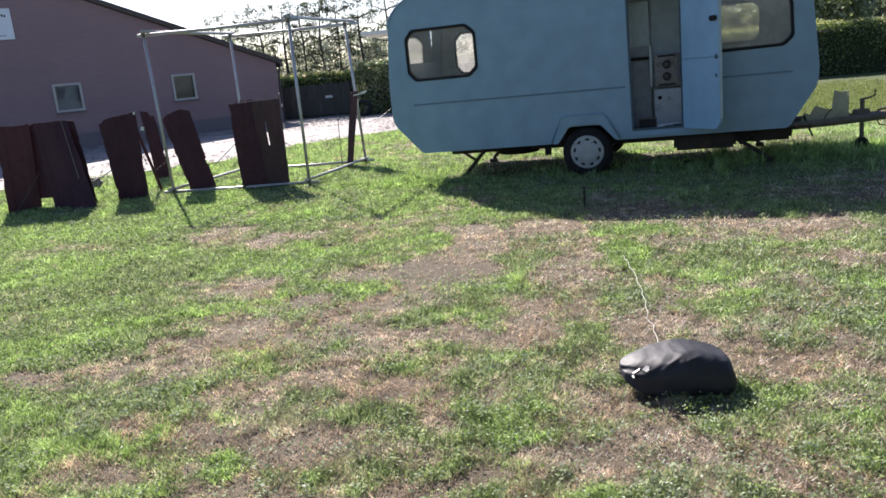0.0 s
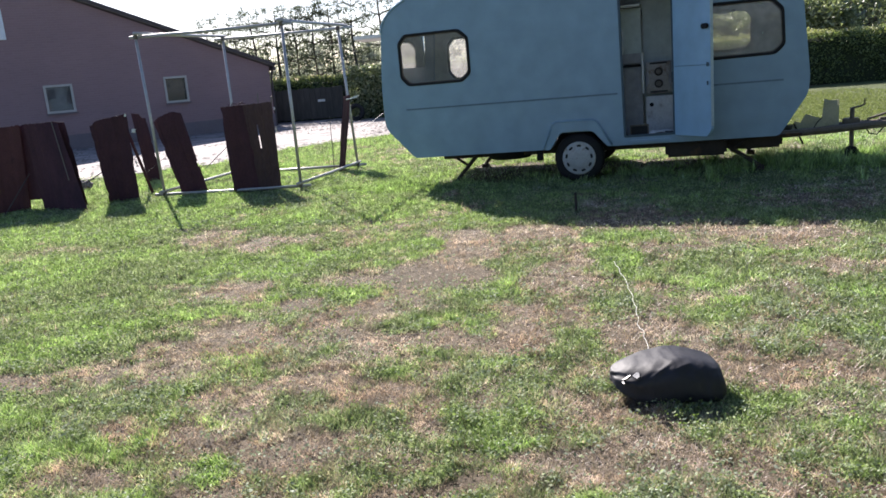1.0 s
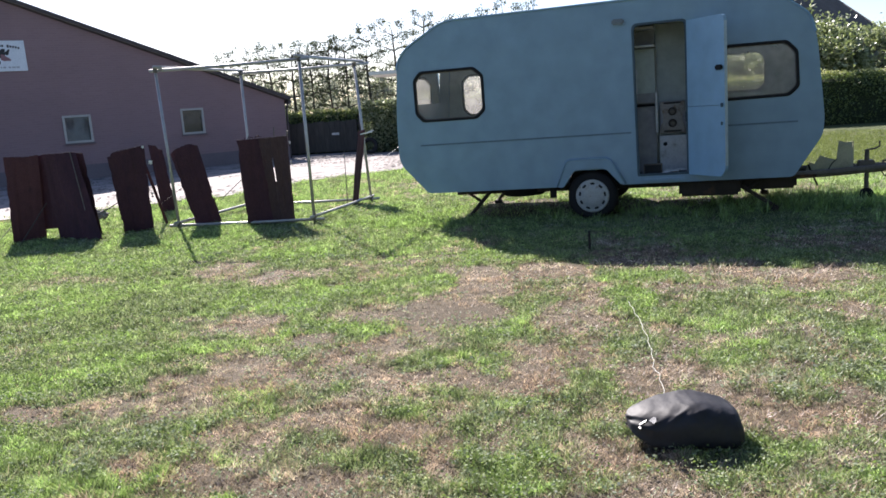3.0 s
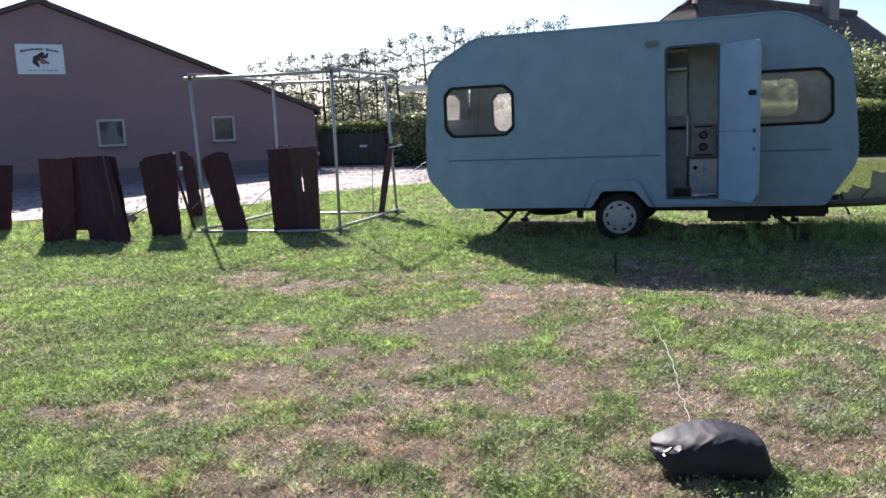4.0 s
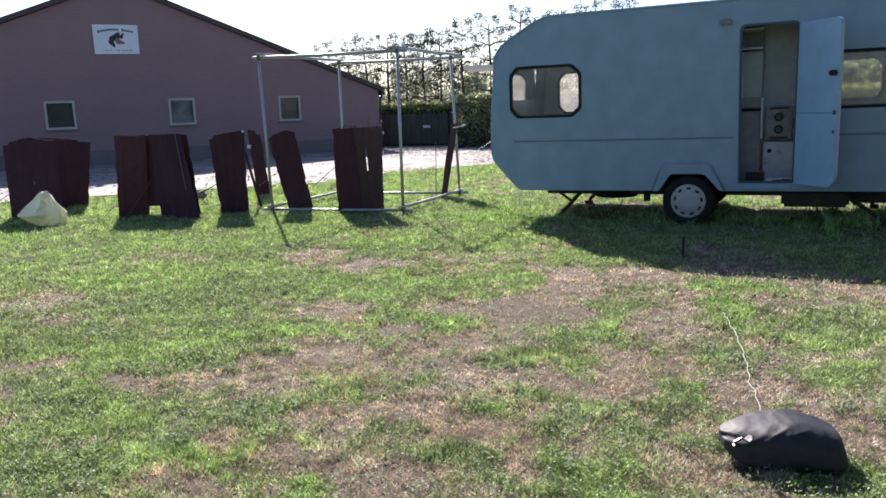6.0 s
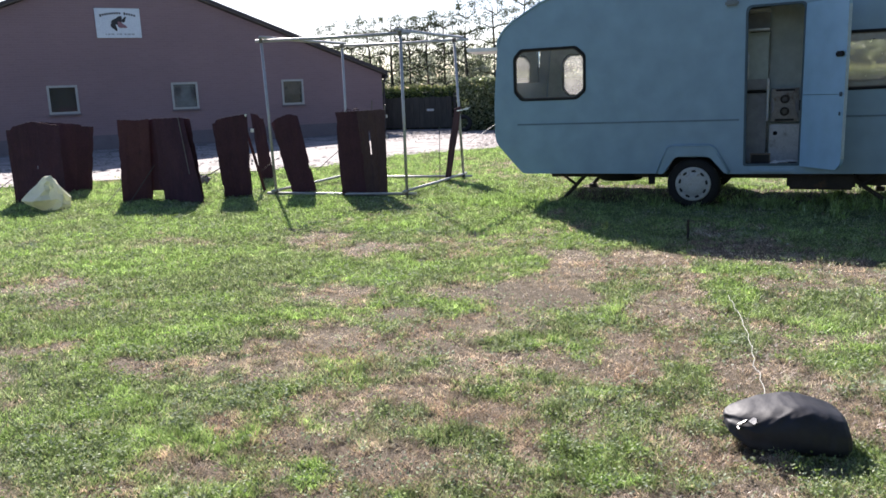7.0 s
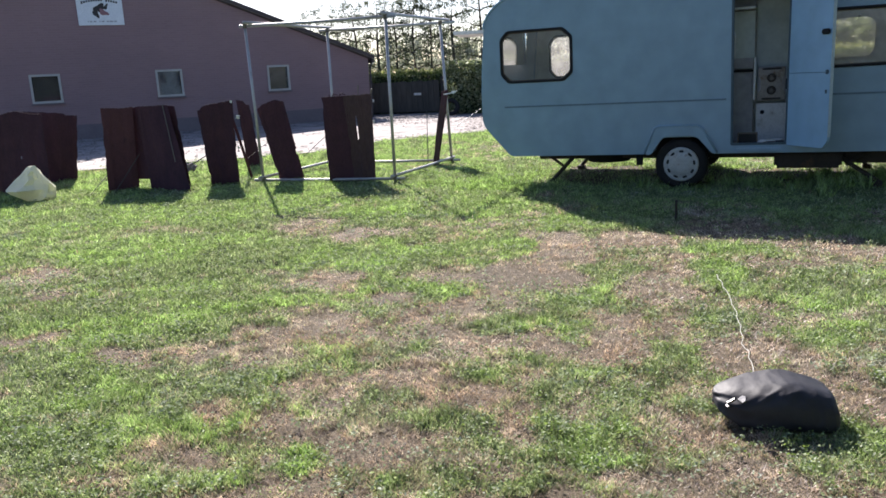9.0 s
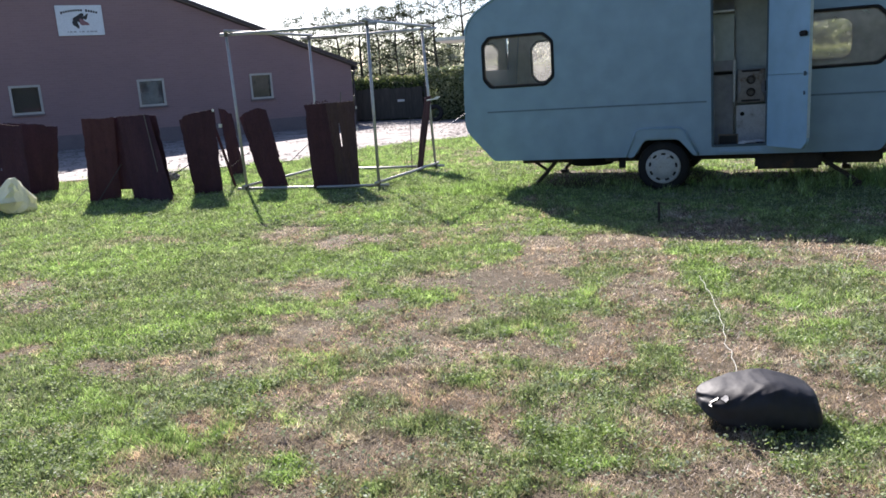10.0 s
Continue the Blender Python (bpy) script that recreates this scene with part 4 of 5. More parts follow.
    part("lower_cupboard", block((-0.76, 0.58, 0.47), (-0.475, 0.70, 1.26), 0.006), "inner_dark", van)
    part("splash_band", block((-0.755, 0.565, 1.30), (-0.475, 0.598, 1.42), 0.004), "inner_dark", van)
    part("worktop_edge", block((-0.77, 0.55, 1.262), (-0.47, 0.71, 1.285), 0.004), "rubber", van)
    part("wardrobe_panel", block((-0.465, 0.80, 0.46), (0.30, 0.83, 2.40), 0.004), "inner", van, "grey-green wardrobe panel")
    part("pole", rod([(-0.462, 0.50, 0.95), (-0.462, 0.50, 1.42)], 0.014, 10), "white_paint", van, "white upright pole")
    u = part("kitchen_unit", block((-0.44, 0.62, 0.46), (0.02, 0.79, 0.90), 0.008), "inner_white", van, "dirty white kitchen unit")
    bm = rod([(-0.375, 0.618, 0.80), (-0.375, 0.59, 0.80)], 0.024, 12)
    part("knob", bm, "rubber", u, "black knob")
    waist = [(-0.425, 0.935), (-0.145, 0.935), (-0.145, 1.02), (-0.175, 1.06), (-0.175, 1.17), (-0.145, 1.21), (-0.145, 1.30), (-0.425, 1.30), (-0.425, 1.21), (-0.395, 1.17), (-0.395, 1.06), (-0.425, 1.02)]
    hb = part("hob", plate(fillet(waist, 0.015, 3), (), 0.595, 0.62), "steel", van, "stained two-burner hob on its edge")
    part("backing", block((-0.435, 0.621, 0.925), (-0.135, 0.66, 1.31), 0.006), "inner_dark", hb)
    for z0, z1 in ((0.940, 0.962), (1.274, 1.296)):
        part("grip_slot", block((-0.385, 0.588, z0), (-0.185, 0.594, z1), 0.002), "slot", hb)
    for z in (1.045, 1.185):
        bm = lathe([(0.032, -0.01), (0.032, 0.01), (0.050, 0.01), (0.050, -0.01), (0.032, -0.01)], 20)
        bm.transform(Matrix.Translation((-0.285, 0.585, z)))
        part("burner", bm, "chassis", hb, "black burner ring")
        bm = lathe([(0.0, -0.008), (0.026, -0.008), (0.030, 0.006), (0.0, 0.008)], 16)
        bm.transform(Matrix.Translation((-0.285, 0.585, z)))
        part("burner_cap", bm, "drawbar", hb, "pale burner cap")
    part("gas_tap", block((-0.135, 0.56, 1.04), (-0.095, 0.62, 1.18), 0.012), "rubber", van, "black gas tap")
    part("grab_handle", rod([(-0.655, 0.06, 1.42), (-0.645, 0.03, 1.46), (-0.645, 0.03, 1.66), (-0.655, 0.06, 1.70)], 0.008, 6), "inner_white", van, "white grab handle inside the doorway")
    part("step_well", block((-0.66, 0.05, 0.462), (-0.11, 0.5, 0.475), 0.003), "inner_dark", van)
    # underside
    for y in (0.45, CW - 0.45):
        part("chassis_rail", block((-3.0, y - 0.03, 0.30), (1.05, y + 0.03, 0.40), 0.006), "chassis", van)
    part("axle", rod([(-1.198, 0.2, 0.272), (-1.198, CW - 0.2, 0.272)], 0.035, 10), "chassis", van)
    bm = lathe([(0.10, 0.08), (0.25, 0.08), (0.29, 0.05), (0.29, -0.05), (0.25, -0.08), (0.10, -0.08)], 28)
    bm.transform(Matrix.Translation((-2.15, 0.62, 0.335)) @ Matrix.Rotation(radians(90), 4, "X"))
    part("spare_tyre", bm, "rubber", van, "spare tyre slung under the floor", True)
    part("under_box", block((-0.22, 0.20, 0.20), (0.46, 1.3, 0.39), 0.03), "chassis", van)
    part("under_box", block((0.47, 0.35, 0.235), (1.06, 1.3, 0.40), 0.03), "chassis", van)
    part("mud_flap", block((-1.72, 0.12, 0.255), (-1.64, 0.135, 0.39), 0.004), "rubber", van)
    for x0, d, yy in ((-2.90, 1, 0.30), (-2.90, 1, CW - 0.30), (0.75, -1, 0.30), (0.75, -1, CW - 0.30)):
        foot = (x0 + 0.10 * d, yy, 0.045) if d > 0 else (x0 + 0.06, yy, 0.05)
        j = part("corner_steady", rod([(x0 + 0.42 * d, yy, 0.385), foot], 0.024, 8), "chassis", van, "dark steel corner steady let down")
        part("strut", rod([(x0 + 0.02 * d, yy, 0.385), (x0 + 0.25 * d, yy, 0.225)], 0.018, 8), "chassis", j)
        part("mount", block((x0 - 0.06, yy - 0.04, 0.365), (x0 + 0.5, yy + 0.04, 0.395), 0.004), "chassis", j)
        part("foot_pad", block((foot[0] - 0.05, yy - 0.05, -0.01), (foot[0] + 0.05, yy + 0.05, 0.05), 0.008), "chassis", j)
    # drawbar
    for y in (0.55, CW - 0.55):
        part("drawbar_arm", rod([(0.7, y, 0.345), (1.5, y + (CW / 2 - y) * 0.55, 0.345), (2.25, CW / 2 + (y - CW / 2) * 0.08, 0.37)], 0.045, 8), "drawbar", van)
    hd = part("coupling", block((2.15, CW / 2 - 0.05, 0.35), (2.60, CW / 2 + 0.05, 0.44), 0.02), "drawbar", van, "worn steel tow coupling")
    part("brake_lever", rod([(2.05, CW / 2 + 0.06, 0.42), (2.32, CW / 2 + 0.06, 0.50), (2.45, CW / 2 + 0.06, 0.52)], 0.014, 8), "drawbar", hd)
    part("clamp", block((1.78, CW / 2 - 0.09, 0.36), (1.95, CW / 2 + 0.03, 0.455), 0.01), "drawbar", van)
    jw = part("jockey_post", rod([(1.87, CW / 2 - 0.06, 0.10), (1.87, CW / 2 - 0.06, 0.58)], 0.025, 10), "drawbar", van, "rusty jockey wheel post")
    part("crank", rod([(1.87, CW / 2 - 0.06, 0.575), (1.95, CW / 2 - 0.06, 0.585), (2.0, CW / 2 - 0.06, 0.61), (2.0, CW / 2 - 0.06, 0.67)], 0.011, 8), "drawbar", jw)
    bm = lathe([(0.02, -0.03), (0.065, -0.03), (0.075, -0.01), (0.075, 0.01), (0.065, 0.03), (0.02, 0.03)], 20)
    bm.transform(Matrix.Translation((1.87, CW / 2 - 0.06, 0.06)))
    part("jockey_wheel", bm, "rubber", jw)
    part("cable", rod([(1.24, 0.92, 0.44), (1.29, 0.90, 0.30), (1.34, 0.90, 0.19)], 0.012, 6), "rubber", van)
    part("cable", rod([(2.0, 0.96, 0.36), (2.05, 0.95, 0.27), (2.13, 0.95, 0.25), (2.2, 0.95, 0.33)], 0.008, 6), "rubber", van)
    cov = [(1.22, 0.36), (1.255, 0.46), (1.315, 0.435), (1.375, 0.535), (1.46, 0.50), (1.55, 0.475), (1.575, 0.70), (1.64, 0.675), (1.715, 0.68), (1.735, 0.36)]
    cv = part("gas_box_cover", plate(cov, (), 0.98, 0.995), "cream", van, "broken cream gas box cover on the drawbar")
    part("return_edge", plate([(0.0, 0.36), (0.0, 0.68), (0.3, 0.55), (0.45, 0.36)], (), -0.006, 0.006), "cream", cv).matrix_basis = pose(1.728, 0.99, 0, 0, 0, 90)
    part("crack", rod([(1.465, 0.972, 0.365), (1.50, 0.972, 0.43), (1.555, 0.972, 0.49)], 0.006, 5), "rubber", cv)


# ---- pipe cage ----
CAGE = [(-3.064, 10.935), (-1.136, 10.513), (-0.419, 12.455), (-2.347, 12.877)]
CAGE_Z = 2.155


def pipe_cage():
    c = thing("pipe_frame", pose(0, 0, 0), "cube frame of galvanised steel pipes standing on the lawn", "frame")
    for i, (x, y) in enumerate(CAGE):
        part("post", rod([(x, y, -0.02), (x - (0.05, 0.0, 0.09, 0.0)[i], y, CAGE_Z - 0.03)], 0.0205, 12), "pipe", c, "upright galvanised pipe", True)
        nx, ny = CAGE[(i + 1) % 4]
        dx, dy = (nx - x), (ny - y)
        e = 0.07 if i % 2 == 0 else 0.05
        for z, r, nm in ((CAGE_Z + (0.0, 0.042, 0.0, 0.042)[i], 0.0215, "top_pipe"), (0.035 + (0.0, 0.04, 0.0, 0.04)[i], 0.0205, "bottom_pipe")):
            part(nm, rod([(x - dx * e, y - dy * e, z), (x + dx * 0.5, y + dy * 0.5, z - 0.006), (nx + dx * e, ny + dy * e, z)], r, 12), "pipe", c, "", True)
        for z in (CAGE_Z, 0.05):
            bm = lathe([(0.022, -0.03), (0.029, -0.03), (0.029, 0.03), (0.022, 0.03)], 12)
            bm.transform(Matrix.Translation((x - (0.05, 0.0, 0.09, 0.0)[i] * (z > 1), y, z)) @ Matrix.Rotation(radians(90), 4, "X"))
            part("clamp", bm, "drawbar", c)


# ---- rusted sheets ----
def layered(cells, at, gap):
    """A closed thin sheet from a set of grid cells: two layers and a wall round every open edge."""
    bm, made = bmesh.new(), {}

    def vert(key, back):
        if (key, back) not in made:
            made[key, back] = bm.verts.new(at[key] + (gap if back else Vector()))
        return made[key, back]

    for i, j in cells:
        ring_of = [(i, j), (i + 1, j), (i + 1, j + 1), (i, j + 1)]
        bm.faces.new([vert(k, False) for k in ring_of])
        bm.faces.new([vert(k, True) for k in reversed(ring_of)])
        for (di, dj), a, b in (((0, -1), 0, 1), ((1, 0), 1, 2), ((0, 1), 2, 3), ((-1, 0), 3, 0)):
            if (i + di, j + dj) not in cells:
                bm.faces.new((vert(ring_of[a], False), vert(ring_of[a], True), vert(ring_of[b], True), vert(ring_of[b], False)))
    return bm


def rusted_sheet(name, bl, br, tl, tr, label, material="rust", folds=5, depth=0.010, jag=0.005, bow=0.0, seed=0, top=None, cuts=(), extra=(), foot=None, nicks=3, curl=0.0):
    """A ribbed steel sheet between two feet and two top corners, with a ragged rim, nicks in its sides and dents."""
    r = random.Random(seed)
    o = thing(name, pose(bl[0], bl[1], 0), label, "metal sheet", "rusted sheets on the lawn")
    off = Vector((bl[0], bl[1], 0))
    A, B, C, D = (Vector(p) - off for p in ((*bl, -0.03), (*br, -0.03), tl, tr))
    face, across = (B - A).cross(C - A).normalized(), (B - A).normalized()
    nu, nv = 44, 30
    at = {}
    tops = [r.uniform(-1, 1) * jag for _ in range(nu + 1)]
    for j in range(nv + 1):
        v = j / nv
        for i in range(nu + 1):
            u = i / nu
            vv = v
            if v > 0.8:
                lift = tops[i] + (float(np.interp(u, [p[0] for p in top], [p[1] for p in top])) if top else 0.0)
                vv = v + lift * (v - 0.8) / 0.2
            p = (A * (1 - u) + B * u) * (1 - vv) + (C * (1 - u) + D * u) * vv
            ph = (u * folds) % 1.0
            rib = min(1.0, max(0.0, (abs(ph - 0.5) - 0.18) / 0.12))
            dent = 0.012 * noise.noise(Vector((u * 2.2, v * 2.6, seed * 1.7))) + 0.004 * noise.noise(Vector((u * 7, v * 9, seed)))
            p = p + face * (depth * rib + bow * math.sin(math.pi * u) + dent - curl * max(0.0, v - 0.86) ** 2 * 20)
            p = p + across * 0.006 * noise.noise(Vector((seed, v * 3.1, 4.0)))
            at[i, j] = p
    holes = list(cuts) + ([foot] if foot else [])
    for _ in range(2 * nicks):
        j, i, deep = r.randrange(2, nv - 1), r.choice((0, nu)), r.uniform(0.003, 0.012)
        for dj, share in ((-1, 0.3), (0, 1.0), (1, 0.55)):
            at[i, j + dj] = at[i, j + dj] + across * (deep * share if i == 0 else -deep * share)
            inner = 1 if i == 0 else nu - 1
            at[inner, j + dj] = at[inner, j + dj] + across * (deep * share if i == 0 else -deep * share) * 0.7
    cells = {(i, j) for i in range(nu) for j in range(nv) if not any(a < (i + 0.5) / nu < b and c < (j + 0.5) / nv < d for a, b, c, d in holes)}
    part("sheet", layered(cells, at, face * -0.007), material, o)
    for q, w, rad, mat in extra:
        part("prop", rod([Vector(q) - off, Vector(w) - off], rad, 6), mat, o, "thin prop or guy wire")
    return o


def rag(x, y, z, size, seed, label):
    """A crumpled scrap of plastic caught on a sheet."""
    bm = bmesh.new()
    bmesh.ops.create_icosphere(bm, subdivisions=2, radius=1)
    for v in bm.verts:
        d = v.co.normalized()
        v.co = Vector((d.x * size[0], d.y * size[1], d.z * size[2])) * 0.8 * (0.75 + 1.3 * noise.noise(d * 2.3 + Vector((seed, 0, 0))))
    o = thing("plastic_scrap", pose(x, y, z), label, "scrap")
    part("film", bm, "white_paint", o)


def sheets():
    dark, lab = "rust", "dark red-brown rusted metal sheet standing upright on the lawn"
    rusted_sheet("rusted_sheet", (-6.90, 10.86), (-6.10, 10.80), (-6.90, 10.87, 1.06), (-6.16, 10.95, 1.10), "dark rusted metal sheet with an arched top and a hole", dark, 3, seed=1, top=[(0, -0.01), (0.08, -0.01), (0.12, 0.03), (0.45, 0.07), (0.55, 0.07), (0.85, 0.01), (1, 0.0)], cuts=[(0.50, 0.53, 0.47, 0.51)], extra=[((-7.35, 10.6, 0.0), (-6.9, 10.85, 0.35), 0.006, "wire")])
    rusted_sheet("rusted_sheet", (-6.95, 11.75), (-6.49, 12.28), (-6.95, 11.85, 1.10), (-6.34, 12.28, 1.02), lab, dark, 2, seed=2, top=[(0, 0.02), (0.72, 0.02), (0.78, -0.01), (1, -0.01)])
    rusted_sheet("rusted_sheet", (-5.21, 10.66), (-4.86, 10.86), (-5.21, 10.77, 1.15), (-4.77, 10.80, 1.14), "rusted metal sheet with a redder, browner face", "rust_red", 1, seed=3, top=[(0, 0.0), (0.7, -0.01), (1, 0.01)], extra=[((-5.3, 10.30, 0.0), (-5.20, 10.66, 0.22), 0.005, "wire"), ((-4.98, 10.35, 0.0), (-4.72, 10.72, 0.50), 0.006, "stake")])
    rusted_sheet("rusted_sheet", (-4.98, 10.92), (-4.08, 10.84), (-4.83, 10.86, 1.14), (-4.19, 10.84, 1.135), lab, dark, 3, seed=4, cuts=[(0.62, 0.64, 0.30, 0.33)], foot=(0.12, 0.52, -0.1, 0.12))
    rusted_sheet("rusted_sheet", (-4.60, 10.72), (-3.87, 10.28), (-4.66, 10.70, 1.15), (-4.25, 10.74, 1.155), "dark rusted metal sheet leaning, with a bright edge", dark, 2, seed=5, bow=0.02, cuts=[(0.72, 0.745, 0.09, 0.115)], extra=[((-4.10, 10.40, 0.40), (-4.31, 10.715, 1.16), 0.006, "drawbar")])
    rusted_sheet("rusted_sheet", (-3.80, 10.87), (-3.42, 10.96), (-3.87, 10.81, 1.09), (-3.405, 10.96, 1.175), "rusted metal sheet with a torn side and a stake", dark, 2, seed=7, nicks=6, top=[(0, -0.03), (0.08, -0.03), (0.12, 0.0), (0.2, 0.01), (1, 0)], extra=[((-3.42, 11.60, -0.03), (-3.50, 11.15, 0.95), 0.024, "rust"), ((-3.55, 11.5, 0.22), (-3.20, 11.9, 0.50), 0.003, "chassis")])
    rusted_sheet("rusted_sheet", (-3.92, 13.12), (-3.68, 13.10), (-4.01, 13.10, 1.11), (-3.81, 13.14, 1.09), "narrow rusted metal sheet leaning sideways", dark, 1, seed=8, top=[(0, 0.01), (0.55, 0.0), (0.7, -0.05), (1, -0.06)])
    rusted_sheet("rusted_sheet", (-2.85, 11.02), (-2.50, 11.10), (-3.09, 11.0, 1.07), (-2.72, 11.08, 1.15), "rusted metal sheet leaning sideways with a torn edge", dark, 2, seed=9, nicks=5, cuts=[(0.95, 1.01, 0.32, 0.40)], top=[(0, -0.04), (0.2, 0.0), (0.7, 0.02), (1, -0.03)], extra=[((-2.55, 11.3, 0.30), (-2.10, 11.2, 0.66), 0.005, "wire")])
    rusted_sheet("rusted_sheet", (-2.07, 10.70), (-1.70, 10.73), (-2.085, 10.64, 1.16), (-1.77, 10.70, 1.165), "dark rusted metal sheet bound to a browner one", dark, 1, seed=10)
    rusted_sheet("rusted_sheet", (-1.72, 10.72), (-1.43, 10.76), (-1.80, 10.68, 1.165), (-1.42, 10.74, 1.175), "brown weathered metal sheet with two narrow slits", "rust_brown", 2, seed=11, nicks=5, cuts=[(0.07, 0.10, 0.70, 0.80), (0.36, 0.40, 0.66, 0.78), (0.37, 0.42, 0.50, 0.66)], extra=[((-1.45, 10.82, 1.1), (-1.42, 10.80, 1.24), 0.012, "drawbar"), ((-1.60, 10.75, 1.15), (-1.59, 10.75, 1.30), 0.008, "drawbar")])
    rusted_sheet("rusted_sheet", (-0.72, 12.02), (-0.64, 12.46), (-0.53, 12.05, 1.12), (-0.43, 12.42, 1.14), "rusted metal sheet seen on edge, tied to a pipe", dark, 2, seed=12, extra=[((-0.78, 12.1, 0.0), (-0.76, 12.1, 0.85), 0.006, "wire"), ((-0.35, 12.5, 0.55), (0.1, 13.2, 0.8), 0.004, "wire")])
    for x, y, z, size, seed in ((-3.42, 10.93, 1.15, (0.022, 0.012, 0.03), 1), (-3.36, 10.98, 0.93, (0.045, 0.02, 0.035), 2), (-3.40, 11.0, 0.50, (0.018, 0.01, 0.035), 3), (-1.40, 10.78, 1.08, (0.018, 0.012, 0.03), 4), (-1.41, 10.78, 0.80, (0.014, 0.01, 0.05), 5)):
        rag(x, y, z, size, seed, "scrap of white plastic caught on a rusted sheet")
    for k in range(7):
        bm = rod([(0, 0, 0), (0.02 * math.sin(k * 2.3), 0.0, 0.028), (0.035 * math.sin(k * 1.7), 0.0, 0.034 + 0.01 * (k % 3))], 0.006, 5)
        w = thing("wire_end", pose(-1.98 + 0.034 * k, 10.665, 1.155), "twisted wire end on the sheet's rim", "wire", "wire ends on the rim")
        part("strand", bm, "rust", w)
    tag = thing("white_tag", pose(-0.47, 12.1, 1.075, 0, -8, 0), "torn white plastic tag tied to the rusted sheet", "tag")
    part("strip", block((-0.02, -0.01, 0.0), (0.17, 0.012, 0.016), 0.004), "white_paint", tag)
    part("flap", block((0.10, -0.012, 0.017), (0.20, 0.010, 0.030), 0.004), "white_paint", tag)
    st = thing("clod", pose(-4.82, 12.75, 0.0), "grey lump of broken concrete on the grass", "stone")
    bm = bmesh.new()
    bmesh.ops.create_icosphere(bm, subdivisions=3, radius=1)
    for v in bm.verts:
        d = v.co.normalized()
        v.co = Vector((d.x * 0.13, d.y * 0.10, max(-0.02, 0.05 + d.z * 0.09))) * (1 + 0.35 * noise.noise(d * 2.0))
    part("lump", bm, "stone", st)
    part("tie_wire", rod([(0.05, -0.02, 0.10), (0.98, -1.87, 0.42)], 0.007, 5), "chassis", st)


# ---- bags and cord ----
def film_bag(name, m, label, half, material, seed, crease=0.14, flatten=0.6, detail=3):
    """A crumpled, filled plastic bag with a flat belly."""
    bm = bmesh.new()
    bmesh.ops.create_icosphere(bm, subdivisions=detail + 1, radius=1)
    off = Vector((seed * 3.7, seed * 1.3, 0))
    for v in bm.verts:
        d = v.co.normalized()
        k = 1 + crease * 0.6 * noise.noise(d * 1.7 + off)
        rid = 1 - abs(noise.noise(Vector((d.x * 1.5 + d.z, d.y * 2.4 - d.x, d.z * 2.2)) + off)) * 2
        fine = 1 - abs(noise.noise(d * 7.5 + off)) * 2
        k += crease * 0.34 * rid + crease * 0.06 * fine
        sq = [math.copysign(abs(c) ** 0.78, c) for c in d]
        v.co = Vector((sq[0] * half[0], sq[1] * half[1], sq[2] * half[2])) * k
        v.co.z = max(v.co.z + half[2] * flatten, -0.02)
    o = thing(name, m, label, "bag")
    part("film", bm, material, o, "", True)
    return o


def sack():
    """A stuffed film sack: boxy sections along its length, drawn in to a folded neck at one end."""
    along = [-0.240, -0.232, -0.205, -0.155, -0.08, 0.0, 0.03, 0.08, 0.145, 0.190, 0.208, 0.217]
    top = [0.088, 0.100, 0.110, 0.124, 0.142, 0.157, 0.160, 0.152, 0.136, 0.122, 0.110, 0.092]
    low = [0.066, 0.046, 0.022, -0.012, -0.02, -0.02, -0.02, -0.02, -0.02, -0.02, -0.01, 0.01]
    wide = [0.012, 0.045, 0.078, 0.108, 0.130, 0.138, 0.140, 0.140, 0.136, 0.128, 0.116, 0.09]
    bm, rows, n, m = bmesh.new(), [], 84, 96
    for i in range(n + 1):
        x = along[0] + (along[-1] - along[0]) * i / n
        zt, zl, w = (float(np.interp(x, along, t)) for t in (top, low, wide))
        zc, hz = (zt + zl) / 2, (zt - zl) / 2
        row = []
        for k in range(m):
            a = 2 * math.pi * k / m
            c, q = math.cos(a), math.sin(a)
            y, z = math.copysign(abs(c) ** 0.48, c) * w, math.copysign(abs(q) ** 0.70, q) * hz
            # the upper half slumps away from the neck's side, and long folds run out from the neck
            y += 0.018 * q
            fan = math.exp(-((x + 0.245) / 0.13) ** 2)
            fold = 0.003 * fan * math.sin(5 * a + 1.5 * math.sin(2 * a)) + 0.005 * (1 - 2 * abs(noise.noise(Vector((x * 5 + 2, a * 0.7 + x * 4, 3.1))))) + 0.002 * (1 - 2 * abs(noise.noise(Vector((x * 17, a * 1.8, 7.7)))))
            # two sharp creases climbing from the neck over the shoulder to the crown
            for x0, x1, a0, a1, up in ((-0.13, 0.03, 2.95, 1.85, 0.009), (-0.04, 0.10, 2.75, 1.95, 0.006)):
                t = min(1.0, max(0.0, (x - x0) / (x1 - x0)))
                fold += up * math.sin(math.pi * t) * math.exp(-abs(a - (a0 + (a1 - a0) * t)) / 0.16)
            sag = 0.008 * noise.noise(Vector((x * 7, y * 9, z * 9 + 5)))
            d = Vector((0, c, q))
            p = Vector((x + 0.012 * noise.noise(Vector((a, x * 5, 1))), y, zc + z)) + d * (fold + sag)
            p.z = max(p.z, -0.02)
            row.append(bm.verts.new(p))
        rows.append(row)
    for r0, r1 in zip(rows, rows[1:]):
        for k in range(m):
            bm.faces.new((r0[k], r0[(k + 1) % m], r1[(k + 1) % m], r1[k]))
    bm.faces.new(rows[0][::-1]), bm.faces.new(rows[-1])
    return bm


def bags():
    b = thing("black_bag", pose(1.172, 3.03, 0, 0, 0, -5), "filled black plastic bag lying on dry grass", "bag")
    part("film", sack(), "bag", b, "", True)
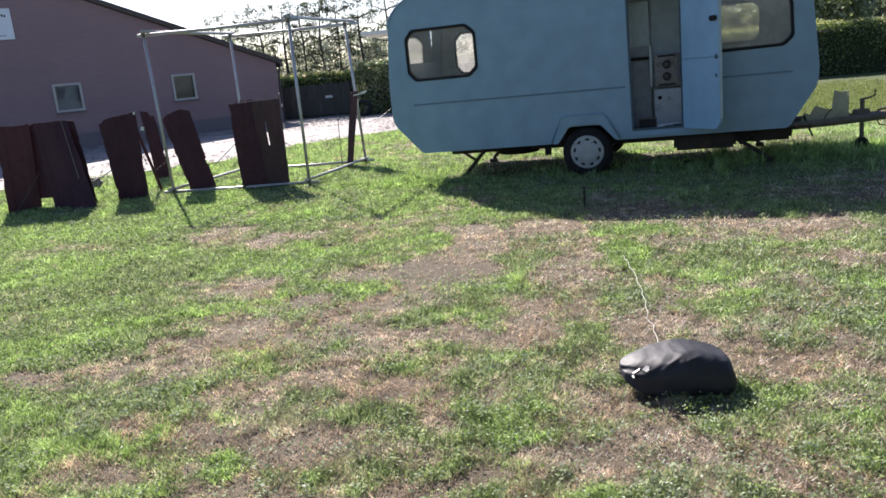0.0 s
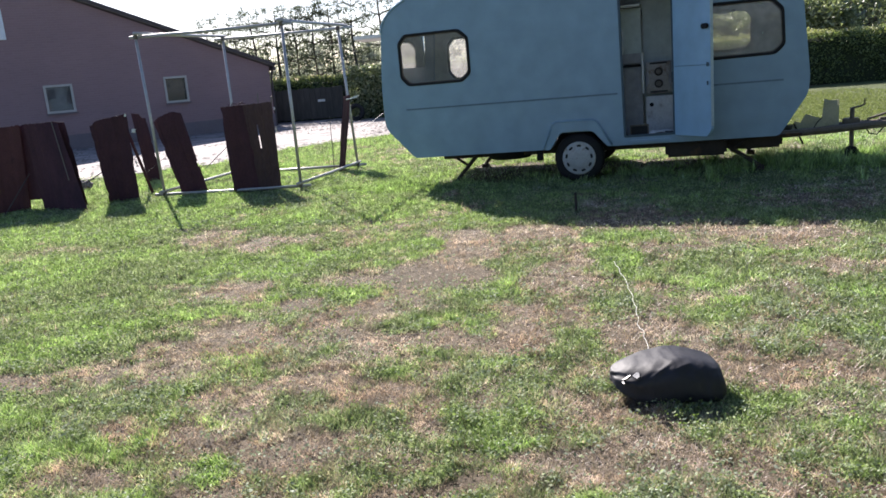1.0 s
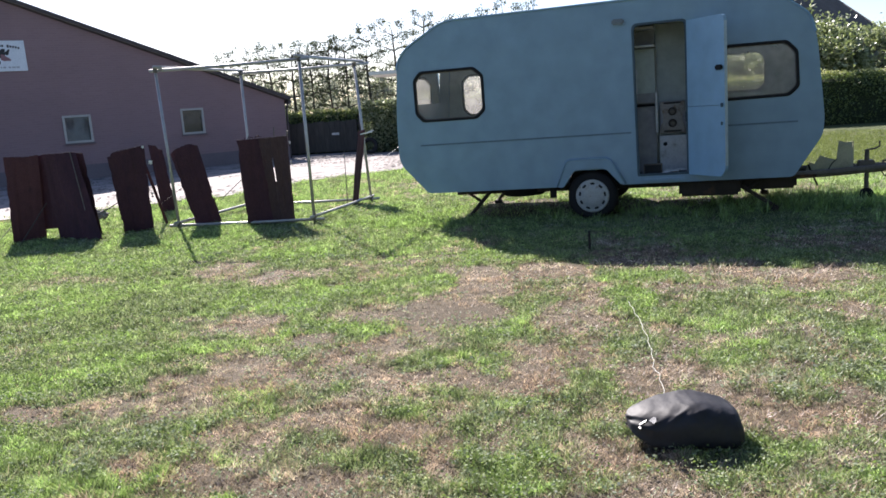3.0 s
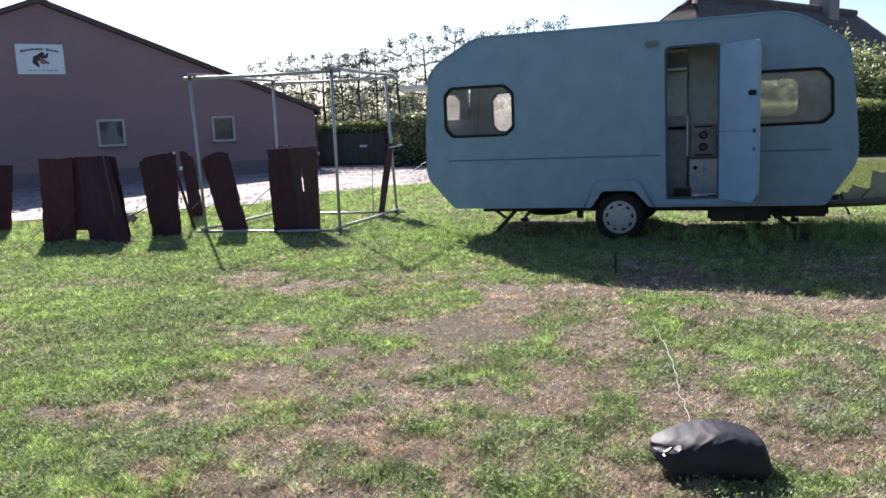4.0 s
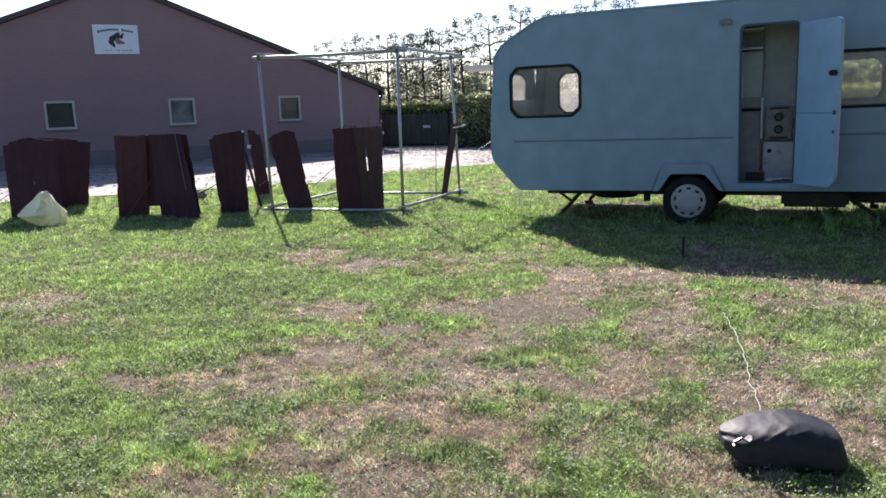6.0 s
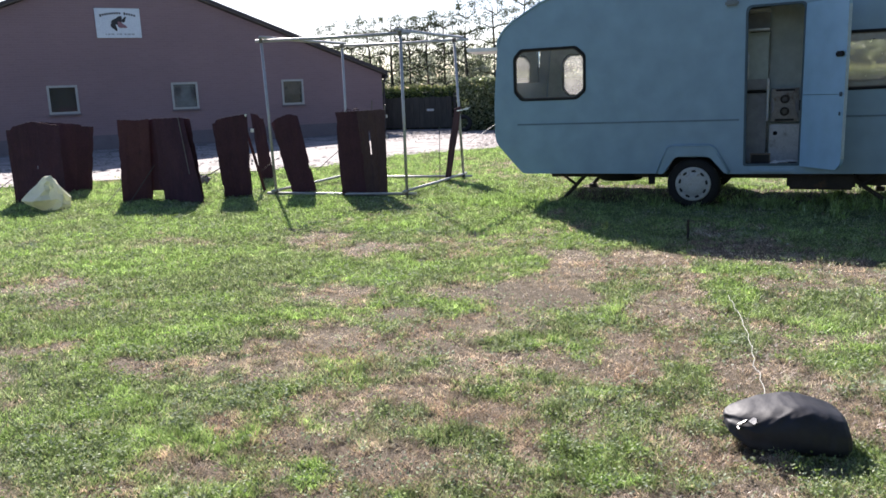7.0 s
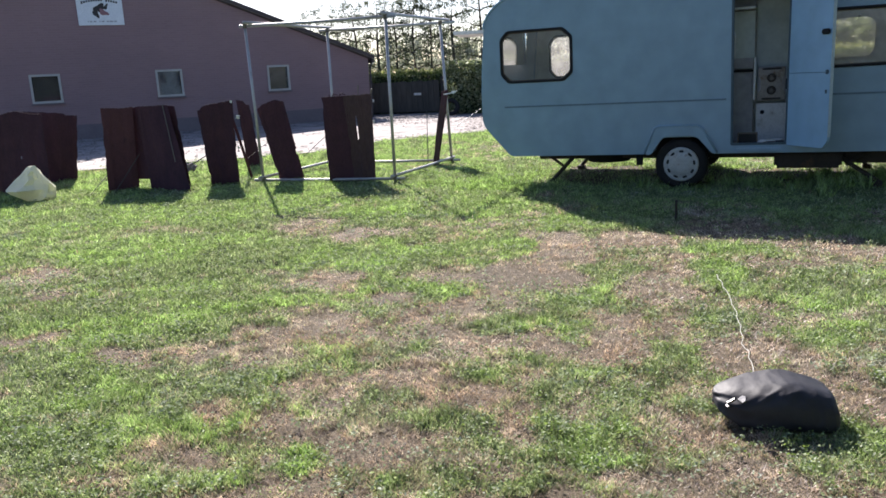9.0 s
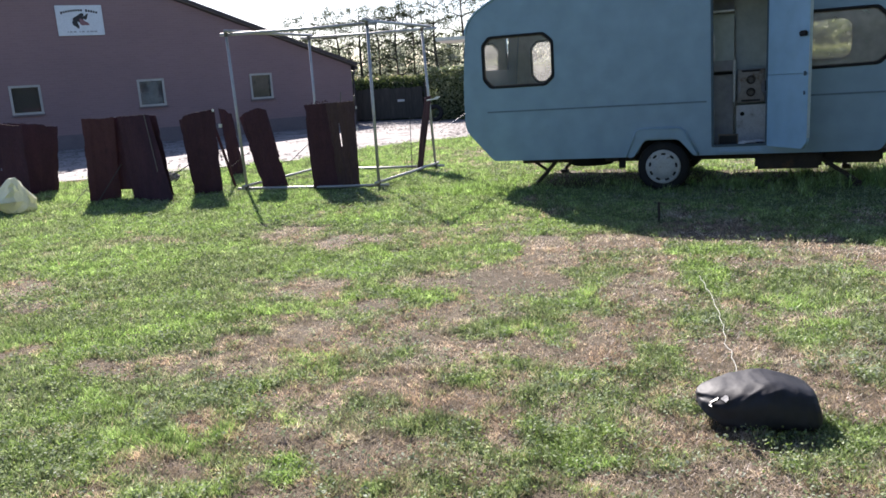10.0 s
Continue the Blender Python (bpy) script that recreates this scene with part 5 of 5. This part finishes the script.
    # folded neck: taut facets of film round the knot
    for x, y, z, lx, ly, tilt, turn in ((-0.156, -0.122, 0.124, 0.017, 0.034, 33, -4), (-0.192, -0.094, 0.106, 0.022, 0.006, 31, 4), (-0.205, -0.096, 0.086, 0.008, 0.013, 34, 6)):
        bm = bmesh.new()
        ring_of = [(-lx * 0.4, -ly), (lx * 0.5, -ly * 0.8), (lx, ly * 0.3), (lx * 0.5, ly), (-lx, ly * 0.7)]
        lo, hi = [bm.verts.new((x0, y0, -0.006)) for x0, y0 in ring_of], [bm.verts.new((x0 * 0.92, y0 * 0.92, 0.002)) for x0, y0 in ring_of]
        bm.faces.new(hi), bm.faces.new(lo[::-1])
        for q in range(5):
            bm.faces.new((lo[q], lo[(q + 1) % 5], hi[(q + 1) % 5], hi[q]))
        bm.transform(Matrix.Translation((x, y, z)) @ Matrix.Rotation(radians(turn), 4, "X") @ Matrix.Rotation(radians(-tilt), 4, "Y"))
        part("neck_fold", bm, "bag_neck", b, "shiny folded neck")
    c = thing("pale_bag", pose(-5.93, 10.12, 0, 0, 0, 20), "crumpled pale yellow plastic bag on the grass", "bag")
    bm = bmesh.new()
    bmesh.ops.create_icosphere(bm, subdivisions=3, radius=1)
    for v in bm.verts:
        d = v.co.normalized()
        t = (d.z + 1) / 2
        a = math.atan2(d.y, d.x)
        reach = float(np.interp(t, [0, 0.36, 1], [0.10, 0.34, 0.04] if d.x < 0 else [0.22, 0.225, 0.03]))
        crumple = 0.30 * noise.noise(Vector((math.cos(a) * 1.6, math.sin(a) * 1.6, t * 2.2))) + 0.26 * (1 - 2 * abs(noise.noise(Vector((math.cos(a) * 2.6, math.sin(a) * 2.6, t * 3 + 4)))))
        x, y = reach * math.cos(a), 0.70 * reach * math.sin(a)
        v.co = Vector((x * (1 + crumple * 0.6), y * (1 + crumple * 1.6), -0.02 + 0.48 * t))
    part("film", bm, "pale_bag", c)
    cord = [(1.12, 3.10, 0.125), (1.17, 3.24, 0.05), (1.225, 3.42, 0.02), (1.285, 3.67, 0.03), (1.30, 3.80, 0.025), (1.36, 4.0, 0.025), (1.40, 4.17, 0.025), (1.44, 4.36, 0.03), (1.50, 4.69, 0.025), (1.53, 4.90, 0.03), (1.553, 5.08, 0.035)]
    pts = []
    for a, b2 in zip(cord, cord[1:]):
        for k in range(4):
            u = k / 4
            pts.append(tuple(a[i] * (1 - u) + b2[i] * u + (0.006 * math.sin(31 * a[1] + 8 * k) if i == 0 else 0) for i in range(3)))
    c = thing("cord", pose(0, 0, 0), "thin white cord lying across the grass", "cord")
    part("strand", rod(pts + [cord[-1]], 0.0016, 5), "cord", c, "", True)
    p = thing("ground_peg", pose(1.83, 7.25, 0), "thin dark peg standing in the grass", "peg")
    part("shaft", rod([(0, 0, -0.02), (0.0, 0.01, 0.16)], 0.012, 6), "chassis", p)


# ---- barn ----
def barn():
    A, OFF = radians(30.886), 24.501
    b = thing("barn", Matrix.Translation((-OFF * math.sin(A), OFF * math.cos(A), 0)) @ Matrix.Rotation(A, 4, "Z"), "long purple-brown brick barn with a shallow gable", "barn")
    L, R, RX, RZ, EZ, DEEP = -5.38, 10.53, 2.575, 5.03, 1.95, 26.0
    wins = [(-2.85, -2.08), (0.455, 1.235), (3.76, 4.52), (7.09, 7.80)]
    wz0, wz1 = 1.065, 1.85
    holes = [[(x0, wz0), (x1, wz0), (x1, wz1), (x0, wz1)] for x0, x1 in wins]
    part("gable_wall", plate([(L, -0.05), (R, -0.05), (R, EZ), (RX, RZ), (L, EZ)], holes, 0, 0.22), "brick", b)
    for x in (L, R - 0.22):
        part("side_wall", block((x, 0.225, -0.05), (x + 0.22, DEEP, EZ)), "brick", b)
    part("rear_wall", plate([(L, -0.05), (R, -0.05), (R, EZ), (RX, RZ), (L, EZ)], (), DEEP, DEEP + 0.2), "brick", b)
    part("plinth", block((L - 0.02, -0.03, -0.05), (R + 0.02, -0.002, 0.42), 0.01), "plinth", b, "grey rendered plinth")
    part("floor_slab", block((L + 0.25, 0.25, -0.05), (R - 0.25, DEEP - 0.05, 0.03)), "plinth", b)
    th = 0.10
    for sx, ex in ((RX, R + 0.16), (RX, L - 0.16)):
        k = (RZ - EZ) / (R - RX)
        dz = abs(ex - sx) * k
        o = [(sx, RZ + 0.03), (ex, RZ + 0.03 - dz), (ex, RZ + 0.03 - dz + th), (sx, RZ + 0.03 + th)]
        r = part("roof", plate(o, (), -0.14, DEEP + 0.3), "sheet_roof", b, "grey sheet roof")
        o2 = [(sx, RZ + 0.05), (ex, RZ + 0.05 - dz), (ex, RZ + 0.05 - dz + th), (sx, RZ + 0.05 + th)]
        part("verge_board", plate(o2, (), -0.19, -0.145), "verge", r, "dark verge board")
    part("gutter", rod([(R + 0.15, -0.10, EZ - 0.09), (R + 0.15, DEEP, EZ - 0.09)], 0.06, 8), "verge", b, "dark gutter")
    part("downpipe", rod([(R + 0.15, 0.05, EZ - 0.12), (R + 0.08, 0.05, EZ - 0.32), (R + 0.06, 0.05, 0.0)], 0.035, 8), "verge", b)
    for k, (x0, x1) in enumerate(wins):
        f = 0.06
        w = part("window", ring([(x0, wz0), (x1, wz0), (x1, wz1), (x0, wz1)], [(x0 + f, wz0 + f), (x1 - f, wz0 + f), (x1 - f, wz1 - f), (x0 + f, wz1 - f)], -0.025, 0.09), "frame", b, "small barn window in a cream frame")
        p = part("pane", pane_mesh([(x0 + f, wz0 + f), (x1 - f, wz0 + f), (x1 - f, wz1 - f), (x0 + f, wz1 - f)], 0.04), "pane", w, "dark pane")
        part("sill", block((x0 - 0.03, -0.07, wz0 - 0.045), (x1 + 0.03, -0.001, wz0 - 0.002), 0.006), "plinth", w)
        # added board: dim inside and a yellow reflection put in as colour
        part("pane_tone_board", block((x0 + f, 0.19, wz0 + f), (x1 - f, 0.2, wz1 - f)), ("slot", "slot", "inner_dark", "yellow_reflection")[k], w, "added board behind the pane, coloured as its dim inside and reflection")
    s = thing("sign_board", b.matrix_world @ Matrix.Translation((2.50, -0.03, 3.53)), "white sign board with a dark drawing between two lines", "sign")
    part("board", block((-0.595, -0.02, -0.405), (0.595, 0.028, 0.405), 0.006), "board", s)
    # unreadable lettering: an arched dark line above, a faint straight one below
    for k in range(15):
        if k == 9:
            continue
        x = -0.45 + 0.064 * k
        z, hgt = 0.27 - 0.32 * x * x, 0.075 if k in (0, 10) else 0.055
        part("letter_bar", block((x - 0.023, -0.025, z - hgt / 2), (x + 0.023, -0.021, z + hgt / 2)), "ink", s)
    for x0, x1 in ((-0.36, -0.33), (-0.30, -0.24), (-0.21, -0.14), (-0.06, -0.03), (0.0, 0.07), (0.13, 0.19), (0.21, 0.30), (0.32, 0.40)):
        part("letter_bar", block((x0, -0.025, -0.322), (x1, -0.021, -0.285)), "ink_faint", s, "faint grey lettering")
    blobs = [((-0.02, 0.06), 0.15, 0.10, 0.5, "ink"), ((0.08, -0.06), 0.13, 0.07, -0.5, "ink_red"), ((-0.12, -0.08), 0.07, 0.13, 0.3, "ink"), ((0.15, 0.09), 0.09, 0.045, 0.9, "ink")]
    for (cx, cz), ax, az, rot, mat in blobs:
        o = []
        for k in range(16):
            t = 2 * math.pi * k / 16
            rr = 1 + 0.25 * math.sin(3 * t + cx * 9)
            x, z = ax * rr * math.cos(t), az * rr * math.sin(t)
            o.append((cx + x * math.cos(rot) - z * math.sin(rot), cz + x * math.sin(rot) + z * math.cos(rot)))
        part("drawing", plate(o, (), -0.0262 - 0.001 * abs(cx), -0.0205), mat, s)
    v = part("ridge_vent", rod([(2.555, 0.3, 5.1), (2.555, 0.3, 5.6)], 0.05, 10), "verge", b, "dark ridge pipe")
    part("flue", rod([(2.92, 1.2, 4.9), (2.92, 1.2, 6.4)], 0.085, 12), "white_paint", b, "pale metal flue")


# ---- hedges and trees ----
def hedge(name, a, b, h, w, label, seed, leaves, size=0.045, material="hedge_leaf", slim=0.86):
    a, b = Vector((*a, 0)), Vector((*b, 0))
    ln = (b - a).length
    m = Matrix.Translation(a) @ Matrix.Rotation(math.atan2(b.y - a.y, b.x - a.x), 4, "Z")
    o = thing(name, m, label, "hedge")
    bm = bmesh.new()
    nx, prof = max(8, int(ln / 0.35)), [(-0.5, 0.0), (-0.52, 0.25), (-0.5, 0.6), (-0.46, 0.92), (-0.3, 1.0), (0.0, 1.01), (0.3, 1.0), (0.46, 0.92), (0.5, 0.6), (0.52, 0.2), (0.5, 0.0)]
    rows = []
    for i in range(nx + 1):
        row = []
        for j, (py, pz) in enumerate(prof):
            q = Vector((ln * i / nx, py * w * slim, pz * h * (0.95 if slim > 0.6 else 0.8) - 0.05))
            k = noise.noise(Vector((q.x * 0.8, q.y * 2 + seed, q.z * 1.1)))
            row.append(bm.verts.new(q + Vector((0, k * 0.12 * (1 if py > 0 else -1), k * 0.10 * pz))))
        rows.append(row)
    for r0, r1 in zip(rows, rows[1:]):
        for j in range(len(prof) - 1):
            bm.faces.new((r0[j], r0[j + 1], r1[j + 1], r1[j]))
    bm.faces.new(rows[0]), bm.faces.new(rows[-1][::-1])
    # near-black filler body: the shade inside the hedge put into its colour
    part("core", bm, "hedge_shade_core", o)
    n = leaves
    t = rng.random(n)
    face = rng.random(n)
    py = np.where(face < 0.62, -0.5, (rng.random(n) - 0.5))
    pz = np.where(face < 0.62, rng.random(n), 1.0)
    c = np.c_[t * ln, py * w + rng.normal(0, 0.05, n), np.clip(pz * h, 0.04, None) + rng.normal(0, 0.045, n)]
    wob = vnoise(c[:, 0], c[:, 2] * 1.3 + seed * 10, 0.55, 40 + seed) - 0.5
    c[:, 1] += -wob * 0.24 * (py < 0)
    c[:, 2] += wob * 0.16 * pz
    v, f = leaf_cloud(c, np.full(n, size))
    soup("foliage", v, f, material, o)
    # sunlit rim put into colour: a layer of paler leaves along the top
    if material == "hedge_leaf" and leaves > 8000:
        n = int(ln * 320)
        c = np.c_[rng.random(n) * ln, (rng.random(n) - 0.5) * w, h + 0.03 + np.abs(rng.normal(0, 0.06, n))]
        c[:, 2] += (vnoise(c[:, 0], c[:, 1], 0.55, 90 + seed) - 0.5) * 0.14
        v, f = leaf_cloud(c, np.full(n, size * 0.9))
        part_top = soup("lit_rim", v, f, "lit_rim_leaf", o)
        tagged(part_top, "leaves coloured pale as the sunlit top rim")
    return o


def pleached_tree(name, m, label, height, span, seed, leaves=2600):
    """A trained tree: straight trunk with tiers of level limbs and leaf clumps along them."""
    o = thing(name, m, label, "tree", "row of trained trees")
    r = random.Random(seed)
    bm = rod([(0, 0, -0.05), (0.02, 0.0, height * 0.35), (r.uniform(-0.05, 0.05), 0.0, height * 0.7), (r.uniform(-0.08, 0.08), 0, height)], 0.085, 8, None, 0.02)
    part("trunk", bm, "bark", o, "straight dark trunk", True)
    centres = []
    tiers = [0.42, 0.56, 0.69, 0.82, 0.93]
    for tz in tiers:
        for side in (-1, 1):
            reach = span * r.uniform(0.75, 1.1) * (1.0 if tz < 0.9 else 0.6)
            z0 = height * (tz + r.uniform(-0.02, 0.02))
            pts = [(0, 0, z0)] + [(side * reach * k / 3, r.uniform(-0.08, 0.08), z0 + 0.06 * k + r.uniform(-0.05, 0.06)) for k in (1, 2, 3)]
            lm = rod(pts, 0.03, 5, None, 0.008)
            for _ in range(int(reach * 12)):
                u = r.uniform(0.1, 1.0)
                centres.append((side * reach * u, r.gauss(0, 0.12), z0 + 0.15 * u + r.gauss(0.03, 0.07), r.uniform(0.03, 0.11)))
            for _ in range(5):
                u = r.uniform(0.1, 1.1)
                p = (side * reach * u, 0, z0 + 0.15 * u)
                q = (p[0] + r.uniform(-0.1, 0.1), r.uniform(-0.15, 0.15), p[2] + r.uniform(0.2, 0.42))
                rod([p, q], 0.009, 4, lm, 0.004)
                centres.append((*q, 0.06))
                centres.append((q[0], q[1], q[2] + 0.1, 0.05))
            part("limb", lm, "bark", o, "level trained limb")
    cs = np.array(centres)
    pick = rng.integers(0, len(cs), leaves)
    c = cs[pick, :3] + rng.normal(0, 1, (leaves, 3)) * cs[pick, 3:4] * np.array([1.5, 0.9, 0.6])
    v, f = leaf_cloud(c, np.full(leaves, 0.038))
    soup("crown", v, f, "leaf", o)
    return o


def bushy_tree(name, m, label, height, width, seed, leaves=9000, stem=0.3, material="leaf", leaf=0.075):
    """A dense tree or tall shrub: trunk, limbs and clumps of leaves with gaps."""
    o = thing(name, m, label, "tree")
    r = random.Random(seed)
    part("trunk", rod([(0, 0, -0.05), (0.05, 0.02, height * stem), (0.0, 0.05, height * 0.8)], 0.13, 8, None, 0.04), "bark", o, "", True)
    cs = []
    for k in range(26):
        a, zz = r.uniform(0, 6.283), height * r.uniform(stem * 0.6, 0.92)
        reach = width * (1 - 0.55 * abs(zz / height - 0.55)) * r.uniform(0.6, 1.05)
        tip = (reach * math.cos(a), reach * math.sin(a), zz + r.uniform(0.1, 0.5))
        part("limb", rod([(0, 0, zz * 0.75), (tip[0] * 0.5, tip[1] * 0.5, zz * 0.9), tip], 0.04, 5, None, 0.01), "bark", o)
        for u in (0.5, 0.8, 1.0):
            cs.append((tip[0] * u, tip[1] * u, zz * 0.8 + (tip[2] - zz * 0.8) * u, r.uniform(0.25, 0.5) * width / 2.2))
    cs = np.array(cs)
    pick = rng.integers(0, len(cs), leaves)
    c = cs[pick, :3] + rng.normal(0, 1, (leaves, 3)) * cs[pick, 3:4] * 0.6
    v, f = leaf_cloud(c, np.full(leaves, leaf))
    soup("crown", v, f, material, o)
    return o


def greenery():
    hedge("hedge", (-4.6, 29.0), (0.6, 27.9), 1.42, 0.9, "clipped green hedge beside the track", 1, 9000)
    hedge("hedge", (-0.9, 26.6), (1.9, 25.9), 1.62, 1.0, "taller ragged green hedge beside the track", 2, 9000, 0.05, "bright_leaf", 0.45)
    hedge("hedge", (1.9, 27.3), (22.5, 21.9), 1.50, 1.0, "long clipped green hedge at the edge of the lawn", 3, 30000)
    hedge("hedge", (-9.0, 33.5), (4.0, 31.5), 1.75, 1.2, "distant hedge behind the trained trees, leaves coloured pale as haze", 4, 9000, 0.07, "far_leaf", 0.45)
    spots = [(-6.4, 31.5, 4.0), (-5.3, 31.2, 4.1), (-4.45, 29.9, 4.05), (-3.6, 29.7, 4.15), (-2.9, 29.5, 4.1), (-2.2, 29.3, 4.15), (-1.6, 29.15, 4.2), (-0.75, 29.0, 4.45), (0.25, 28.8, 4.6), (1.3, 28.6, 4.85), (2.5, 28.2, 4.6), (3.7, 27.9, 4.85), (4.8, 27.6, 4.9)]
    for i, (x, y, h) in enumerate(spots):
        pleached_tree("trained_tree", pose(x, y, 0, 0, 0, -14), "trained tree with level leafy branches behind the hedge", h * 0.915, 0.68, 50 + i, 2700)
    for i, (x, y, h, w) in enumerate([(12.6, 27.4, 2.6, 1.4), (14.3, 26.7, 3.4, 1.9), (16.2, 26.2, 3.35, 1.9), (18.1, 25.6, 3.5, 1.9), (20.0, 25.0, 3.5, 1.9), (22.0, 24.4, 3.6, 2.0)]):
        bushy_tree("shrub_tree", pose(x, y, 0, 0, 0, 40 * i), "dense leafy green tree behind the hedge", h, w, 80 + i, 7500, 0.2, "bright_leaf")
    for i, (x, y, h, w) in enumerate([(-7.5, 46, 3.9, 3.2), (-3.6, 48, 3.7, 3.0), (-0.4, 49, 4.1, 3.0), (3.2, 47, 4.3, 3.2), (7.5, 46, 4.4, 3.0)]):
        bushy_tree("far_tree", pose(x, y, 0, 0, 0, 70 * i), "distant tree beyond the hedges, leaves coloured pale as haze", h, w, 120 + i, 2600, 0.12, "far_leaf", 0.135)
    # unseen greenery added to close the place behind the camera; tall belt blocks skylight
    hedge("hedge", (12.5, 3.5), (4.0, -6.5), 10.5, 1.8, "unseen tall tree belt added to block skylight", 6, 9000, 0.11)
    hedge("hedge", (3.5, -8.8), (-22, -16), 2.2, 1.2, "hedge closing the far side of the lawn", 7, 4000, 0.09)


# ---- thatched house, canopy ----
def thatched_house():
    h = thing("thatched_house", pose(13.2, 38.0, 0, 0, 0, 36.6), "house with a steep grey-brown thatched roof and a chimney", "house")
    part("wall", block((-3.6, -3.9, -0.05), (19.6, 3.9, 2.6)), "house_brick", h)
    rz, ez, n = 6.95, 2.3, 26
    for side, lab in ((-1, "weathered thatch"), (1, "weathered thatch")):
        bm = bmesh.new()
        rows = []
        for j in range(11):
            v = j / 10
            x0, x1 = -4.5 * (1 - v), 16.6 + 4.2 * (1 - v)
            rows.append([bm.verts.new((x0 + (x1 - x0) * i / n, side * 4.6 * (1 - v), ez + (rz - ez) * v + 0.14 * noise.noise(Vector((i * 0.5, j * 0.6, side))))) for i in range(n + 1)])
        for a, b in zip(rows, rows[1:]):
            for i in range(n):
                bm.faces.new((a[i], a[i + 1], b[i + 1], b[i]))
        bmesh.ops.recalc_face_normals(bm, faces=bm.faces)
        bmesh.ops.solidify(bm, geom=bm.faces[:], thickness=0.25)
        roof = part("roof", bm, "thatch", h, lab, True)
    # hips take a lighter thatch tone: sunlight put into their colour
    for x0, xr in ((-4.5, 0.0), (20.8, 16.6)):
        bm = bmesh.new()
        rows = [[bm.verts.new((x0 + (xr - x0) * j / 10, -4.6 * (1 - j / 10) + 9.2 * (1 - j / 10) * i / 10, ez + (rz - ez) * j / 10)) for i in range(11)] for j in range(10)]
        for a, b in zip(rows, rows[1:]):
            for i in range(10):
                bm.faces.new((a[i], a[i + 1], b[i + 1], b[i]))
        bmesh.ops.solidify(bm, geom=bm.faces[:], thickness=0.2)
        part("hip", bm, "thatch_sunlit", h, "thatched hip coloured paler as sunlit", True)
    part("ridge_cap", rod([(0, 0, rz + 0.05), (8, 0, rz + 0.02), (16.6, 0, rz + 0.05)], 0.2, 8), "thatch", roof)
    c = part("chimney", block((12.2, -0.6, 5.8), (13.4, 0.6, 8.4), 0.03), "house_brick", roof, "brick chimney")
    part("chimney_cap", block((12.1, -0.7, 8.4), (13.5, 0.7, 8.55), 0.02), "plinth", c)
    for x in (1.0, 5.0, 9.5):
        w = part("window", ring([(x, 0.9), (x + 1.2, 0.9), (x + 1.2, 2.0), (x, 2.0)], [(x + 0.08, 0.98), (x + 1.12, 0.98), (x + 1.12, 1.92), (x + 0.08, 1.92)], -3.96, -3.901), "white_paint", h)
        part("pane", block((x + 0.08, -3.94, 0.98), (x + 1.12, -3.92, 1.92)), "slot", w)


def hedge_foot_clutter():
    t = thing("old_tyre", pose(-0.82, 25.6, 0.27, -14, 0, -10), "old black tyre leaning against the hedge", "tyre")
    part("tread", lathe([(0.16, 0.07), (0.24, 0.07), (0.28, 0.04), (0.28, -0.04), (0.24, -0.07), (0.16, -0.07), (0.16, 0.07)], 28), "rubber", t, "", True)
    g = thing("field_gate", pose(-4.0, 28.1, 0, 0, 0, -12), "dark weathered board gate in front of the hedge", "gate")
    for k in range(14):
        part("board", block((0.2 * k, -0.02, 0.06), (0.2 * k + 0.197, 0.015, 1.12 + 0.02 * math.sin(k * 2.1)), 0.004), "gate_wood", g)
    for z in (0.25, 0.95):
        part("rail", block((-0.05, 0.016, z), (2.85, 0.06, z + 0.09), 0.006), "gate_wood", g)
    part("plate", block((1.88, -0.036, 0.64), (2.14, -0.022, 0.72), 0.003), "white_paint", g, "small white plate")
    for x in (-0.12, 2.86):
        part("post", block((x, -0.05, -0.05), (x + 0.1, 0.06, 1.25), 0.01), "gate_wood", g)


def canopy():
    c = thing("canopy", pose(0.25, 19.9, 0, 0, 0, -6), "pale flat-roofed canopy on thin posts behind the caravan", "canopy")
    part("roof_edge", block((-0.75, -0.05, 2.275), (2.6, 1.6, 2.365), 0.01), "white_paint", c)
    for x, y in ((0.6, 0.05), (2.5, 0.05), (0.6, 1.5), (2.5, 1.5)):
        part("post", rod([(x, y, -0.02), (x, y, 2.26)], 0.04, 8), "bark", c)


def doorway_clutter():
    m = pose(3.4276, 8.5652, 0, 0, -0.6, -21.81)
    b = thing("crate", m @ pose(-0.50, 0.22, 0.477), "small dark crate with a pale rim on the caravan floor", "crate")
    part("body", block((-0.10, -0.07, 0), (0.10, 0.07, 0.12), 0.008), "slot", b)
    part("rim", ring([(-0.105, 0.0), (0.105, 0.0), (0.105, 0.135), (-0.105, 0.135)], [(-0.094, 0.01), (0.094, 0.01), (0.094, 0.118), (-0.094, 0.118)], -0.082, -0.071), "drawbar", b, "dull rim")
    for k, (x, y, a) in enumerate(((-0.30, 0.16, 10), (-0.20, 0.24, -30))):
        film_bag("crumpled_rag", m @ pose(x, y, 0.476, 0, 0, a), "crumpled white rag lying in the caravan doorway", (0.085, 0.06, 0.035), "inner_white", 11 + k, 0.4, 0.5)
        film_bag("dark_rag", m @ pose(x + 0.03, y - 0.06, 0.476, 0, 0, -a), "crumpled black rag lying in the caravan doorway", (0.06, 0.035, 0.025), "bag", 21 + k, 0.4, 0.5)


barn()
thatched_house()
canopy()
hedge_foot_clutter()
caravan()
doorway_clutter()
pipe_cage()
sheets()
bags()
greenery()
grass_tufts()
